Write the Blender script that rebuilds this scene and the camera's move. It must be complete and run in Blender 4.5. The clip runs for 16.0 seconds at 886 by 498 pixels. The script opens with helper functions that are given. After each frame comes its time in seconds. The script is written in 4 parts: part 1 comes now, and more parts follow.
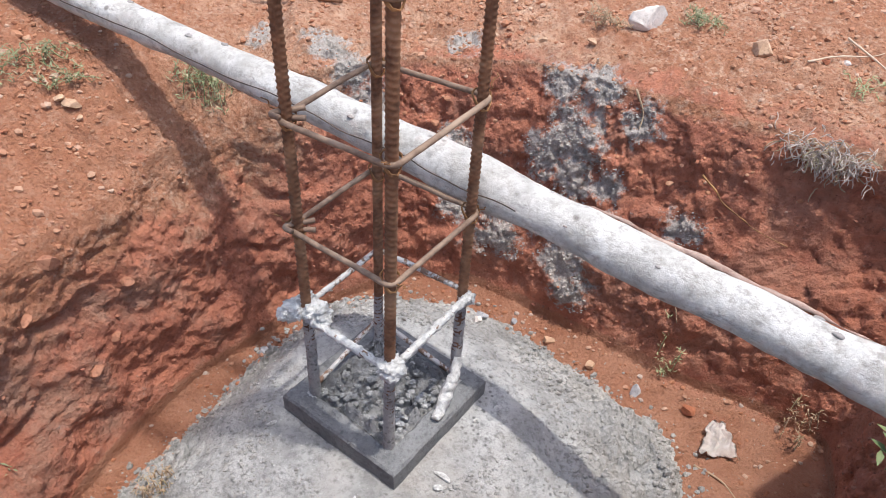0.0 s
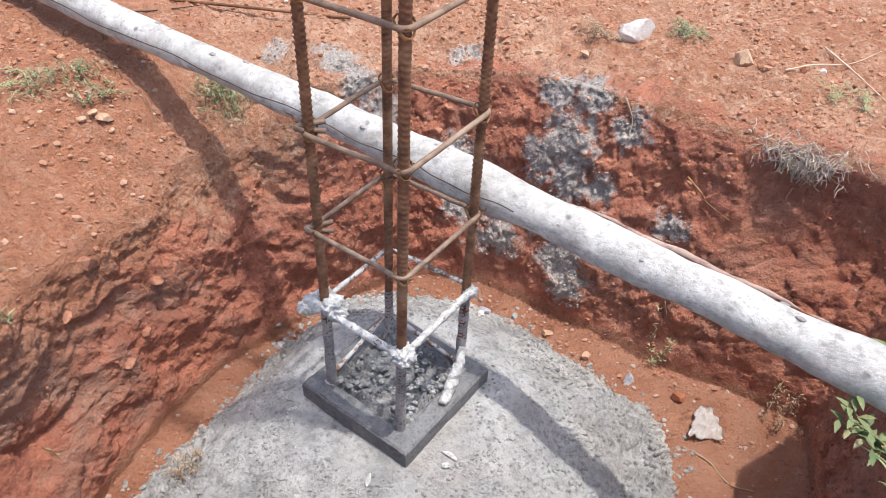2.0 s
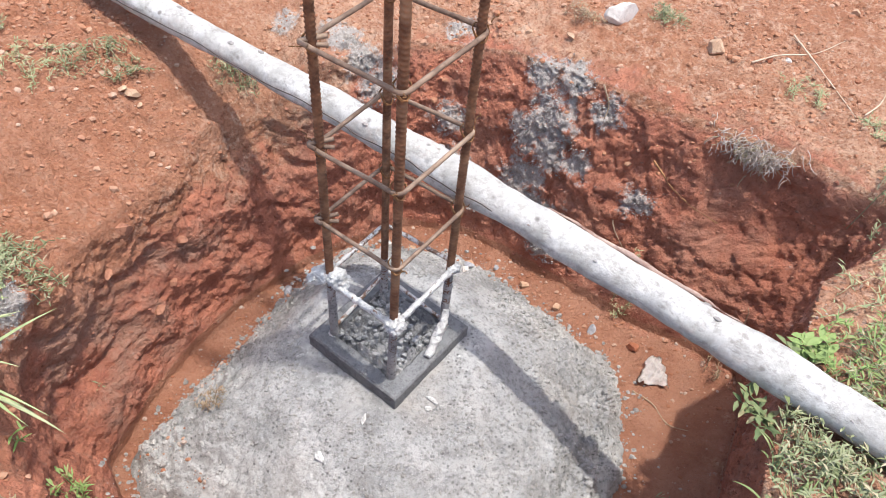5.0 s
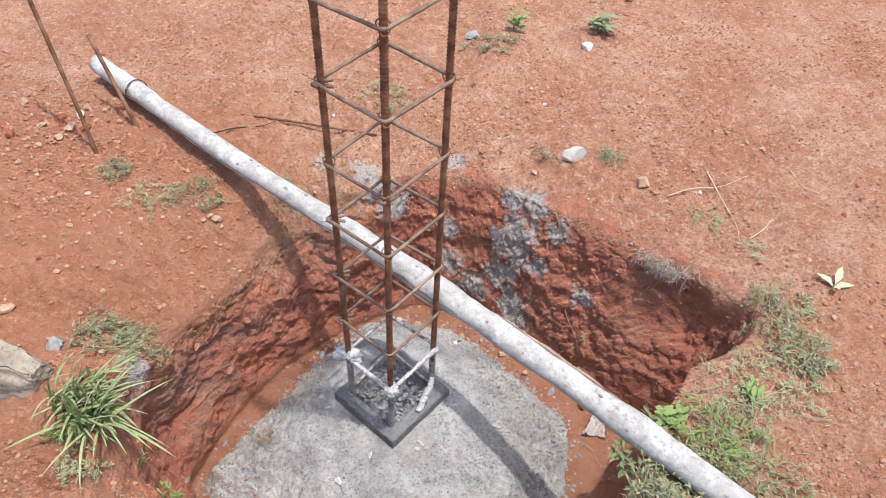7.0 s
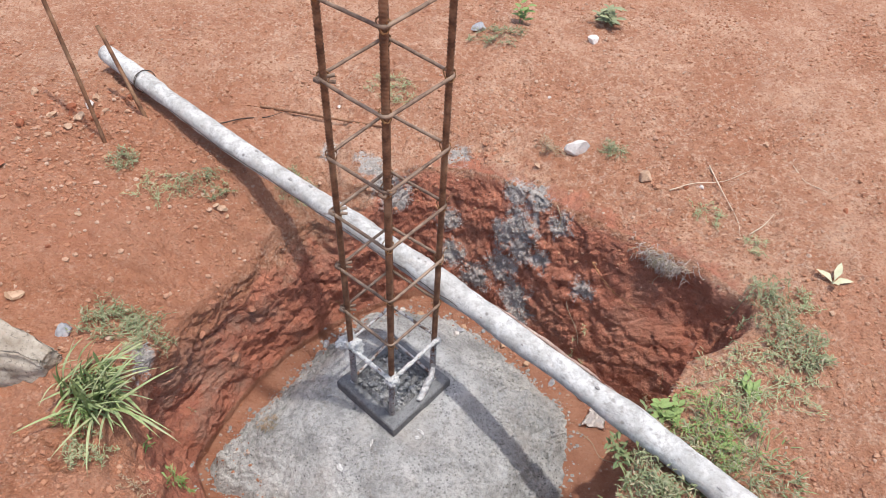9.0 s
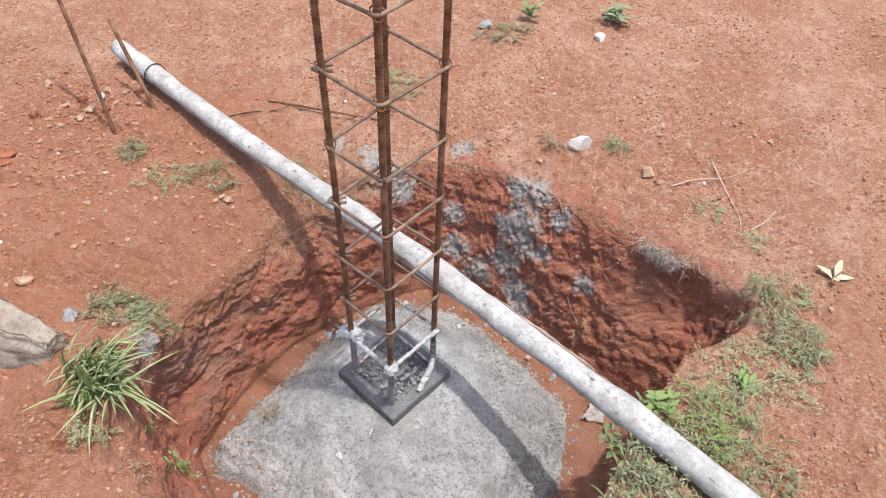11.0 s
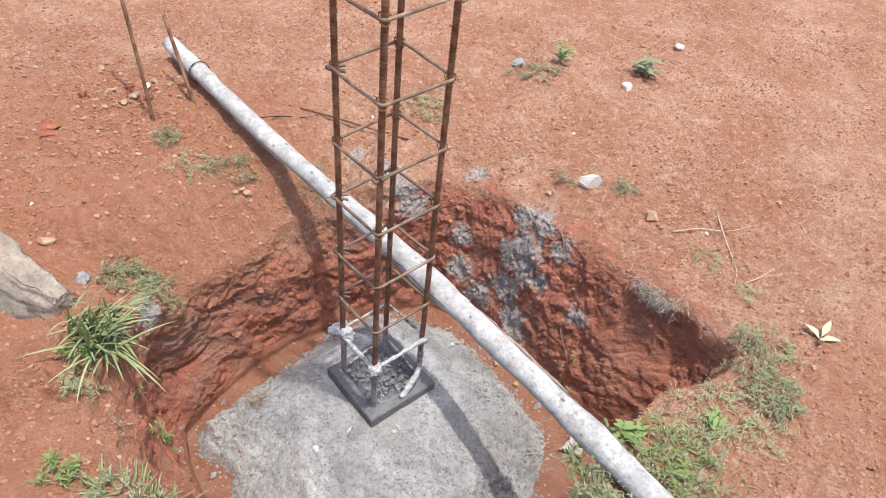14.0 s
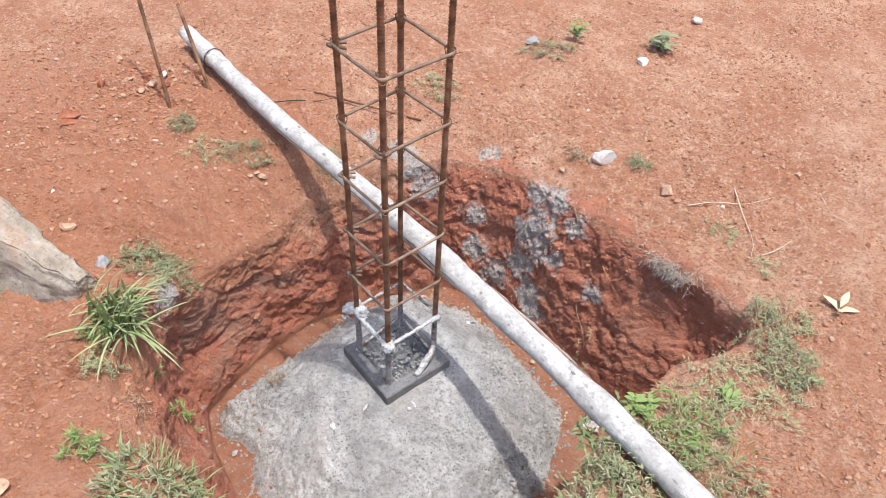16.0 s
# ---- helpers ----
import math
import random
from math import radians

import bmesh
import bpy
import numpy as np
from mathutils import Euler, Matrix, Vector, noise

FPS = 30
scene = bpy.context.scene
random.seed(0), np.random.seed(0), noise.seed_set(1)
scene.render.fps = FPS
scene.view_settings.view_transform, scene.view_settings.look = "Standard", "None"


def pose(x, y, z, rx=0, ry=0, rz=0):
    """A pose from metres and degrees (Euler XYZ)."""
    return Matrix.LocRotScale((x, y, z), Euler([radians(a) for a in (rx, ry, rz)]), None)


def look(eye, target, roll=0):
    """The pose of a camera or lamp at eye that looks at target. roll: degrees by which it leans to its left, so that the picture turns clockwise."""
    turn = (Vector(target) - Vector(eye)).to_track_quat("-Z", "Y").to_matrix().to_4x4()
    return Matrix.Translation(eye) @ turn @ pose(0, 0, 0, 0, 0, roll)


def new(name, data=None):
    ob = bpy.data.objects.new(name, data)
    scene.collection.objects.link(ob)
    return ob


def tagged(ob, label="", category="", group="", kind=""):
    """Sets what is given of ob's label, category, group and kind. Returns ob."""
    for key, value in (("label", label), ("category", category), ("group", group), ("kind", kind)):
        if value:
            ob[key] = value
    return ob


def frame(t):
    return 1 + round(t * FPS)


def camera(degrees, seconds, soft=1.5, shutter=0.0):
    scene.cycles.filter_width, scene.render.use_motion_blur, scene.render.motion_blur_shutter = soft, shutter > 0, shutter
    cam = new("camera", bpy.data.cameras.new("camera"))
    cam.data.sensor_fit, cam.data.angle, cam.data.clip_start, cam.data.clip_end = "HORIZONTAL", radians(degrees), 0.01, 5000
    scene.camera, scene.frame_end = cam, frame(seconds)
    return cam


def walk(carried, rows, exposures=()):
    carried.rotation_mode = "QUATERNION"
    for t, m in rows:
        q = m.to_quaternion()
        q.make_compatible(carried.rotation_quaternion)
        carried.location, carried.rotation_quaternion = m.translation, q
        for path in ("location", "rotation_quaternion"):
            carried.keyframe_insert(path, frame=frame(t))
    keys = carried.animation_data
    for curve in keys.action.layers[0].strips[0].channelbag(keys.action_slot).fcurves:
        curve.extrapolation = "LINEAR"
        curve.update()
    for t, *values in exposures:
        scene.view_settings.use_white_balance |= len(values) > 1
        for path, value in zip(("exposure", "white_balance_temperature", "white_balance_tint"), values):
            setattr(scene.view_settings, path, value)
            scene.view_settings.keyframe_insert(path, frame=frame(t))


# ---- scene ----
from mathutils.bvhtree import BVHTree

cam = camera(62.2, 16.0, soft=0.85)
PATH = [
    (0, (-0.051, -0.831, 1.078), (0.2, 0.67, -0.22), 3.3),
    (0.5, (-0.038, -0.829, 1.07), (0.187, 0.658, -0.248), 2.7),
    (1, (-0.068, -0.939, 1.142), (0.174, 0.562, -0.158), 2.7),
    (1.5, (-0.08, -0.929, 1.14), (0.169, 0.562, -0.169), 3.2),
    (2, (-0.072, -0.921, 1.145), (0.175, 0.586, -0.147), 2.6),
    (2.5, (-0.078, -0.931, 1.145), (0.178, 0.586, -0.133), 3.1),
    (3, (-0.087, -0.941, 1.151), (0.178, 0.592, -0.107), 3.8),
    (3.5, (-0.081, -0.93, 1.151), (0.185, 0.578, -0.136), 4.1),
    (3.7, (-0.078, -0.934, 1.148), (0.189, 0.568, -0.145), 4.1),
    (5.8, (-0.068, -1.007, 1.764), (0.134, 0.2, 0.182), 4.9),
    (5.9, (-0.063, -1.043, 1.813), (0.109, 0.166, 0.228), 2.9),
    (6, (-0.067, -1.072, 1.859), (0.13, 0.144, 0.283), 3.2),
    (6.1, (-0.076, -1.109, 1.884), (0.138, 0.141, 0.338), 2.8),
    (6.5, (-0.036, -1.211, 1.976), (0.156, 0.137, 0.511), 2.2),
    (7, (0.025, -1.279, 2.015), (0.149, 0.102, 0.573), 2.6),
    (7.5, (0.077, -1.346, 2.029), (0.095, 0.012, 0.561), 2.1),
    (8, (0.059, -1.315, 2.035), (0.15, 0.041, 0.568), 1.6),
    (8.5, (0.037, -1.3, 2.043), (0.154, 0.089, 0.608), 2.7),
    (9, (0.045, -1.29, 2.042), (0.144, 0.069, 0.578), 2.5),
    (11.3, (0.095, -1.334, 2.039), (0.138, 0.032, 0.579), 1.3),
    (11.5, (0.099, -1.329, 2.042), (0.133, 0.026, 0.571), 0.2),
    (12, (0.111, -1.351, 2.037), (0.141, -0.013, 0.551), 0.0),
    (12.5, (0.117, -1.395, 2.053), (0.1, -0.027, 0.594), 0.3),
    (13, (0.083, -1.462, 2.07), (0.166, -0.122, 0.588), 2.1),
    (13.5, (0.123, -1.484, 2.063), (0.12, -0.095, 0.623), 4.3),
    (14, (0.212, -1.456, 2.038), (0.162, -0.009, 0.659), 5.9),
    (14.5, (0.259, -1.465, 2.027), (0.102, -0.039, 0.634), 1.6),
    (15, (0.271, -1.483, 2.029), (0.091, -0.048, 0.648), 1.7),
    (15.5, (0.275, -1.488, 2.022), (0.098, -0.057, 0.636), 2.1),
    (16, (0.278, -1.48, 2.023), (0.147, -0.063, 0.618), 2.5),
]
walk(cam, [(t, look(eye, target, roll)) for t, eye, target, roll in PATH],
     [(0, 0.77, 6450, 9), (1, 0.82, 6450, 9), (3.5, 0.96, 6450, 9), (6, 0.88, 6450, 9), (6.6, 0.83, 6450, 9), (7.5, 0.55, 6450, 9), (9, 0.56, 6450, 9), (11.5, 0.65, 6450, 9), (13, 0.66, 6450, 9), (14.5, 0.70, 6450, 9), (16, 0.78, 6450, 9)])

# ---- world, sun ----
SUN = Vector((0.170, -0.075, 1.0)).normalized()
world = bpy.data.worlds.new("sky")
scene.world = world
world.use_nodes = True
wn = world.node_tree
sky = wn.nodes.new("ShaderNodeTexSky")
sky.sky_type = "NISHITA"
sky.sun_disc = False
sky.dust_density = 3.0
sky.sun_elevation = math.asin(SUN.z)
sky.sun_rotation = math.atan2(SUN.x, SUN.y)
wn.links.new(sky.outputs[0], wn.nodes["Background"].inputs[0])
wn.nodes["Background"].inputs[1].default_value = 0.15
lamp = bpy.data.lights.new("sun", "SUN")
lamp.energy, lamp.angle, lamp.color = 2.1, radians(1.2), (1.0, 0.96, 0.90)
sun = new("sun", lamp)
sun.matrix_world = look(SUN * 20, (0, 0, 0))


# ---- materials ----
class Mat:
    """A small node builder round one Principled material."""

    def __init__(self, name, rough=0.9, metal=0.0):
        self.m = bpy.data.materials.new(name)
        self.m.use_nodes = True
        self.t = self.m.node_tree
        self.b = self.t.nodes["Principled BSDF"]
        self.b.inputs["Roughness"].default_value = rough
        self.b.inputs["Metallic"].default_value = metal
        self.b.inputs["Specular IOR Level"].default_value = 0.3
        self.co = self.t.nodes.new("ShaderNodeTexCoord").outputs["Object"]

    def node(self, kind, **values):
        n = self.t.nodes.new(kind)
        for k, v in values.items():
            n.inputs[k].default_value = v
        return n

    def link(self, a, b):
        self.t.links.new(a, b)

    def noise(self, scale, detail=5.0, rough=0.6, stretch=None):
        n = self.node("ShaderNodeTexNoise", Scale=scale, Detail=detail, Roughness=rough)
        if stretch:
            mp = self.node("ShaderNodeMapping", Scale=stretch)
            self.link(self.co, mp.inputs[0])
            self.link(mp.outputs[0], n.inputs["Vector"])
        else:
            self.link(self.co, n.inputs["Vector"])
        return n.outputs["Fac"]

    def cells(self, scale, out="Distance"):
        n = self.node("ShaderNodeTexVoronoi", Scale=scale)
        self.link(self.co, n.inputs["Vector"])
        return n.outputs[out]

    def ramp(self, fac, *stops):
        n = self.t.nodes.new("ShaderNodeValToRGB")
        e = n.color_ramp.elements
        while len(e) < len(stops):
            e.new(0.5)
        for el, (p, c) in zip(e, stops):
            el.position = p
            el.color = (c, c, c, 1) if isinstance(c, (int, float)) else (*c, 1)
        self.link(fac, n.inputs[0])
        return n.outputs[0]

    def mix(self, fac, a, b, mode="MIX"):
        n = self.t.nodes.new("ShaderNodeMix")
        n.data_type, n.blend_type = "RGBA", mode
        for s, v in ((n.inputs[0], fac), (n.inputs[6], a), (n.inputs[7], b)):
            if isinstance(v, (int, float)):
                s.default_value = v
            elif isinstance(v, tuple):
                s.default_value = (*v, 1)
            else:
                self.link(v, s)
        return n.outputs[2]

    def math(self, op, a, b):
        n = self.t.nodes.new("ShaderNodeMath")
        n.operation = op
        for s, v in ((n.inputs[0], a), (n.inputs[1], b)):
            if isinstance(v, (int, float)):
                s.default_value = v
            else:
                self.link(v, s)
        return n.outputs[0]

    def attr(self, name):
        n = self.t.nodes.new("ShaderNodeAttribute")
        n.attribute_name = name
        return n.outputs["Fac"]

    def rand(self):
        return self.t.nodes.new("ShaderNodeObjectInfo").outputs["Random"]

    def island(self):
        return self.t.nodes.new("ShaderNodeNewGeometry").outputs["Random Per Island"]

    def color(self, c):
        if isinstance(c, tuple):
            self.b.inputs["Base Color"].default_value = (*c, 1)
        else:
            self.link(c, self.b.inputs["Base Color"])
        return self

    def bump(self, *layers):
        prev = None
        for h, strength, dist in layers:
            n = self.node("ShaderNodeBump", Strength=strength, Distance=dist)
            self.link(h, n.inputs["Height"])
            if prev:
                self.link(prev, n.inputs["Normal"])
            prev = n.outputs[0]
        self.link(prev, self.b.inputs["Normal"])
        return self


def soil_material():
    k = Mat("red_soil", 0.95)
    big, mid, fine = k.noise(2.2, 9, 0.7), k.noise(11, 8, 0.7), k.noise(95, 7, 0.75)
    dry = k.mix(k.ramp(big, (0.40, 0.0), (0.60, 1.0)), (0.37, 0.166, 0.093), (0.542, 0.331, 0.221))
    dry = k.mix(k.ramp(k.noise(6.5, 8, 0.72), (0.50, 0.0), (0.66, 0.7)), dry, (0.318, 0.139, 0.0818))
    dry = k.mix(k.ramp(mid, (0.40, 0.0), (0.62, 0.7)), dry, (0.387, 0.17, 0.0949))
    dry = k.mix(k.ramp(k.noise(34, 7, 0.75), (0.50, 0.0), (0.66, 0.75)), dry, (0.602, 0.412, 0.293))
    grit = k.ramp(k.cells(130, "Color"), (0.72, 0.0), (0.86, 0.7))
    dry = k.mix(k.math("MULTIPLY", grit, k.ramp(k.noise(5, 4), (0.42, 0.1), (0.6, 0.9))), dry, (0.585, 0.421, 0.316))
    dry = k.mix(k.ramp(fine, (0.38, 0.75), (0.5, 0.0)), dry, (0.249, 0.0984, 0.0539))
    red = k.math("ADD", k.attr("red"), k.math("MULTIPLY", k.math("SUBTRACT", big, 0.5), 1.6))
    dry = k.mix(k.ramp(red, (0.35, 0.0), (0.8, 0.6)), dry, (0.378, 0.15, 0.0818))
    cut = k.mix(k.ramp(mid, (0.36, 0.0), (0.64, 1.0)), (0.361, 0.132, 0.0856), (0.516, 0.204, 0.124))
    dull = k.math("MULTIPLY", k.ramp(k.noise(4.2, 8, 0.7), (0.48, 0.0), (0.60, 0.8)), k.ramp(k.attr("red"), (0.2, 0.5), (0.55, 1.0)))
    cut = k.mix(dull, cut, (0.37, 0.22, 0.158))
    cut = k.mix(k.ramp(k.noise(26, 6, 0.7), (0.56, 0.0), (0.70, 0.5)), cut, (0.533, 0.286, 0.205))
    cut = k.mix(k.ramp(fine, (0.36, 0.5), (0.48, 0.0)), cut, (0.206, 0.0805, 0.0558))
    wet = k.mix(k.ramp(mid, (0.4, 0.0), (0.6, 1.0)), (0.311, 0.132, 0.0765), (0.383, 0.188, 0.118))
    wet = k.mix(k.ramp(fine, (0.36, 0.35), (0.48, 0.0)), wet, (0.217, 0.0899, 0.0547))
    edge = k.math("ADD", k.attr("cut"), k.math("MULTIPLY", k.math("SUBTRACT", mid, 0.5), 1.6))
    col = k.mix(k.ramp(edge, (0.35, 0.0), (0.7, 1.0)), dry, cut)
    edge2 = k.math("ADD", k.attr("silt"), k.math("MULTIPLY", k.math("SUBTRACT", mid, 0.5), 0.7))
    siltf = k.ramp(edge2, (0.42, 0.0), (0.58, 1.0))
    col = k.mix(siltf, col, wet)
    grey = k.mix(k.ramp(fine, (0.35, 0.0), (0.65, 1.0)), (0.33, 0.305, 0.28), (0.57, 0.54, 0.505))
    cem = k.math("ADD", k.attr("cement"), k.math("MULTIPLY", k.math("SUBTRACT", k.noise(26, 9, 0.8), 0.5), 3.0))
    col = k.mix(k.ramp(cem, (0.42, 0.0), (0.68, 0.88)), col, grey)
    k.color(col)
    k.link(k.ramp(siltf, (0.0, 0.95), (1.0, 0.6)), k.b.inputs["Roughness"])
    k.bump((mid, 0.5, 0.02), (k.noise(45, 6, 0.75), 0.9, 0.011), (fine, 0.9, 0.005), (k.cells(150), 0.5, 0.004))
    return k.m


def concrete_material(name, lo, hi, pits=0.5, stain=None):
    k = Mat(name, 0.88)
    a, b, c = k.noise(7, 7, 0.65), k.noise(38, 7, 0.7), k.noise(170, 4, 0.7)
    col = k.mix(k.ramp(a, (0.35, 0.0), (0.65, 1.0)), lo, hi)
    col = k.mix(k.ramp(b, (0.34, 0.5), (0.48, 0.0)), col, tuple(v * 0.55 for v in lo))
    col = k.mix(k.ramp(k.noise(95, 5, 0.75), (0.36, 0.6), (0.5, 0.0)), col, tuple(v * 0.6 for v in lo))
    col = k.mix(k.ramp(c, (0.62, 0.0), (0.72, 0.6)), col, tuple(min(0.8, v * 1.55) for v in hi))
    if pits >= 0.8:
        # dark spots painted for the shade inside small holes; no relief goes with them
        pit = k.math("MULTIPLY", k.ramp(k.cells(75), (0.12, 0.85), (0.30, 0.0)), k.ramp(k.noise(9, 5), (0.42, 0.0), (0.58, 1.0)))
        col = k.mix(pit, col, tuple(v * 0.38 for v in lo))
    if stain:
        col = k.mix(k.ramp(k.noise(3.1, 4), (0.52, 0.0), (0.66, 0.45)), col, stain)
    k.color(col)
    k.bump((a, 0.4, 0.015), (b, min(1.0, pits * 1.5), 0.008), (k.noise(95, 5, 0.75), 0.9, 0.004), (c, 1.0, 0.003))
    return k.m


def rust_material(name, dark=(0.115, 0.056, 0.034), mid=(0.275, 0.138, 0.076), light=(0.45, 0.275, 0.165)):
    k = Mat(name, 0.72, 0.25)
    a, b = k.noise(30, 6, 0.7), k.noise(9, 4)
    col = k.mix(k.ramp(a, (0.36, 0.0), (0.62, 1.0)), dark, mid)
    col = k.mix(k.ramp(b, (0.5, 0.0), (0.68, 0.7)), col, light)
    k.color(col).bump((a, 0.4, 0.0015), (k.noise(300, 3), 0.3, 0.0006))
    return k.m


def stone_material(name, lo, hi, speck=0.6):
    k = Mat(name, 0.85)
    a, b = k.noise(14, 7, 0.7), k.noise(120, 4, 0.7)
    col = k.mix(k.ramp(a, (0.35, 0.0), (0.65, 1.0)), lo, hi)
    col = k.mix(k.ramp(b, (0.3, speck), (0.46, 0.0)), col, tuple(v * 0.45 for v in lo))
    col = k.mix(k.ramp(k.noise(6, 4), (0.55, 0.0), (0.7, 0.55)), col, (0.45, 0.22, 0.12))
    k.color(col).bump((a, 0.6, 0.01), (b, 0.5, 0.002))
    return k.m


def leaf_material(name, a, b, c=(0.32, 0.27, 0.13), single=False):
    k = Mat(name, 0.6)
    r = k.rand() if single else k.island()
    col = k.mix(r, a, b)
    col = k.mix(k.ramp(r, (0.8, 0.0), (0.86, 0.8)), col, c)
    col = k.mix(k.ramp(k.noise(60, 4), (0.4, 0.25), (0.6, 0.0)), col, tuple(v * 0.6 for v in a))
    k.color(col)
    k.b.inputs["Subsurface Weight"].default_value = 0.0
    return k.m


SOIL = soil_material()
CONC = concrete_material("footing_concrete", (0.305, 0.30, 0.292), (0.56, 0.552, 0.537), 1.0, (0.38, 0.335, 0.29))
CAST = concrete_material("cast_concrete", (0.17, 0.172, 0.175), (0.27, 0.27, 0.27), 0.3)
ROUGHC = concrete_material("rough_mortar", (0.20, 0.20, 0.205), (0.42, 0.415, 0.41), 0.9)
GREYM = concrete_material("grey_mortar", (0.30, 0.29, 0.285), (0.56, 0.545, 0.53), 0.9)
MORT = concrete_material("dry_mortar", (0.62, 0.605, 0.58), (0.80, 0.79, 0.765), 0.7)
RUST = rust_material("rusty_steel")
RING = rust_material("rusty_stirrup_steel", (0.15, 0.095, 0.07), (0.31, 0.215, 0.155), (0.45, 0.33, 0.24))


def pole_material():
    k = Mat("whitewashed_wood", 0.85)
    a, b = k.noise(16, 7, 0.7), k.noise(70, 8, 0.8)
    col = k.mix(k.ramp(a, (0.38, 0.0), (0.6, 1.0)), (0.42, 0.405, 0.38), (0.69, 0.67, 0.645))
    col = k.mix(k.ramp(b, (0.38, 0.7), (0.52, 0.0)), col, (0.33, 0.30, 0.27))
    col = k.mix(k.ramp(k.noise(7, 8, 0.75), (0.55, 0.0), (0.68, 0.45)), col, (0.50, 0.37, 0.31))
    col = k.mix(k.ramp(k.noise(5, 6, 0.6), (0.50, 0.0), (0.66, 0.6)), col, (0.46, 0.435, 0.41))
    grain = k.noise(30, 8, 0.8, (1.0, 1.0, 3.0))
    col = k.mix(k.ramp(grain, (0.36, 0.75), (0.47, 0.0)), col, (0.27, 0.245, 0.225))
    spots = k.math("MULTIPLY", k.ramp(k.cells(22), (0.06, 0.8), (0.15, 0.0)), k.ramp(k.noise(9, 3), (0.45, 0.1), (0.55, 1.0)))
    col = k.mix(spots, col, (0.16, 0.14, 0.13))
    k.color(col).bump((b, 0.8, 0.004), (a, 0.5, 0.006))
    return k.m


POLE = pole_material()
BARK = stone_material("peeling_bark", (0.24, 0.13, 0.10), (0.50, 0.38, 0.32))
WHITE_STONE = stone_material("pale_stone", (0.58, 0.52, 0.475), (0.78, 0.72, 0.67), 0.4)
BROWN_STONE = stone_material("brown_stone", (0.40, 0.24, 0.15), (0.60, 0.42, 0.29))
GREY_STONE = stone_material("grey_stone", (0.26, 0.26, 0.28), (0.50, 0.50, 0.52))
GRANITE = stone_material("granite", (0.25, 0.20, 0.15), (0.48, 0.415, 0.34), 0.9)
CLOD = stone_material("red_clod", (0.25, 0.085, 0.045), (0.42, 0.16, 0.085), 0.4)
GRASS = leaf_material("grass_blade", (0.16, 0.22, 0.075), (0.33, 0.37, 0.18))
BLADE = leaf_material("long_grass_blade", (0.25, 0.32, 0.12), (0.44, 0.49, 0.26), (0.43, 0.43, 0.24), True)
CREEP = leaf_material("creeper_leaf", (0.17, 0.20, 0.09), (0.36, 0.37, 0.22), (0.44, 0.36, 0.24))
FRESH = leaf_material("fresh_leaf", (0.16, 0.25, 0.065), (0.30, 0.38, 0.14))
PALE = leaf_material("pale_leaf", (0.28, 0.33, 0.16), (0.43, 0.43, 0.25), (0.50, 0.38, 0.23))
# olive leaf, with the partial shade over it darkened into the colour
OLIVE_SHADED = leaf_material("shaded_olive_leaf", (0.10, 0.14, 0.055), (0.22, 0.25, 0.11), (0.30, 0.25, 0.14), True)
DRY = leaf_material("dry_stem", (0.30, 0.20, 0.12), (0.50, 0.38, 0.26))


# ---- builders ----
def mesh_of(name, verts, faces, mat, smooth=True):
    me = bpy.data.meshes.new(name)
    me.from_pydata([tuple(v) for v in verts], [], [tuple(f) for f in faces])
    me.materials.append(mat)
    if smooth:
        me.polygons.foreach_set("use_smooth", [True] * len(me.polygons))
    me.update()
    return me


def bm_mesh(name, bm, mat, smooth=True):
    me = bpy.data.meshes.new(name)
    bm.to_mesh(me)
    bm.free()
    me.materials.append(mat)
    me.polygons.foreach_set("use_smooth", [smooth] * len(me.polygons))
    return me


def part(name, me, parent, label="", m=None):
    ob = new(name, me)
    ob.parent = parent
    if m is not None:
        ob.matrix_basis = m
    return tagged(ob, label)


def empty(name, place, label, category, group="", kind=""):
    ob = new(name)
    ob.empty_display_size = 0.05
    ob.location = place
    return tagged(ob, label, category, group, kind)


def fbm(p, octaves=4, h=0.9):
    return noise.fractal(p, h, 2.1, octaves)


def tube(points, radius, seg=8, closed=False, wobble=0.0, wscale=40.0):
    """Verts and faces of a tube along points; radius is a number or a function of the share of the way."""
    pts = [Vector(p) for p in points]
    n = len(pts)
    verts, faces = [], []
    side = None
    for i, p in enumerate(pts):
        a = pts[(i - 1) % n] if closed or i else pts[0]
        b = pts[(i + 1) % n] if closed or i < n - 1 else pts[-1]
        d = (b - a).normalized()
        if side is None:
            side = d.orthogonal().normalized()
        side = (side - d * side.dot(d)).normalized()
        up = d.cross(side)
        r = radius(i / (n - 1)) if callable(radius) else radius
        for j in range(seg):
            w = 2 * math.pi * j / seg
            o = side * math.cos(w) + up * math.sin(w)
            rr = r
            if wobble:
                rr = r + wobble * fbm((p + o * r) * wscale, 3)
            verts.append(p + o * rr)
    rows = n if closed else n - 1
    for i in range(rows):
        for j in range(seg):
            k, l = i * seg, ((i + 1) % n) * seg
            faces.append((k + j, k + (j + 1) % seg, l + (j + 1) % seg, l + j))
    if not closed:
        faces.append(tuple(range(seg - 1, -1, -1)))
        faces.append(tuple((n - 1) * seg + j for j in range(seg)))
    return verts, faces


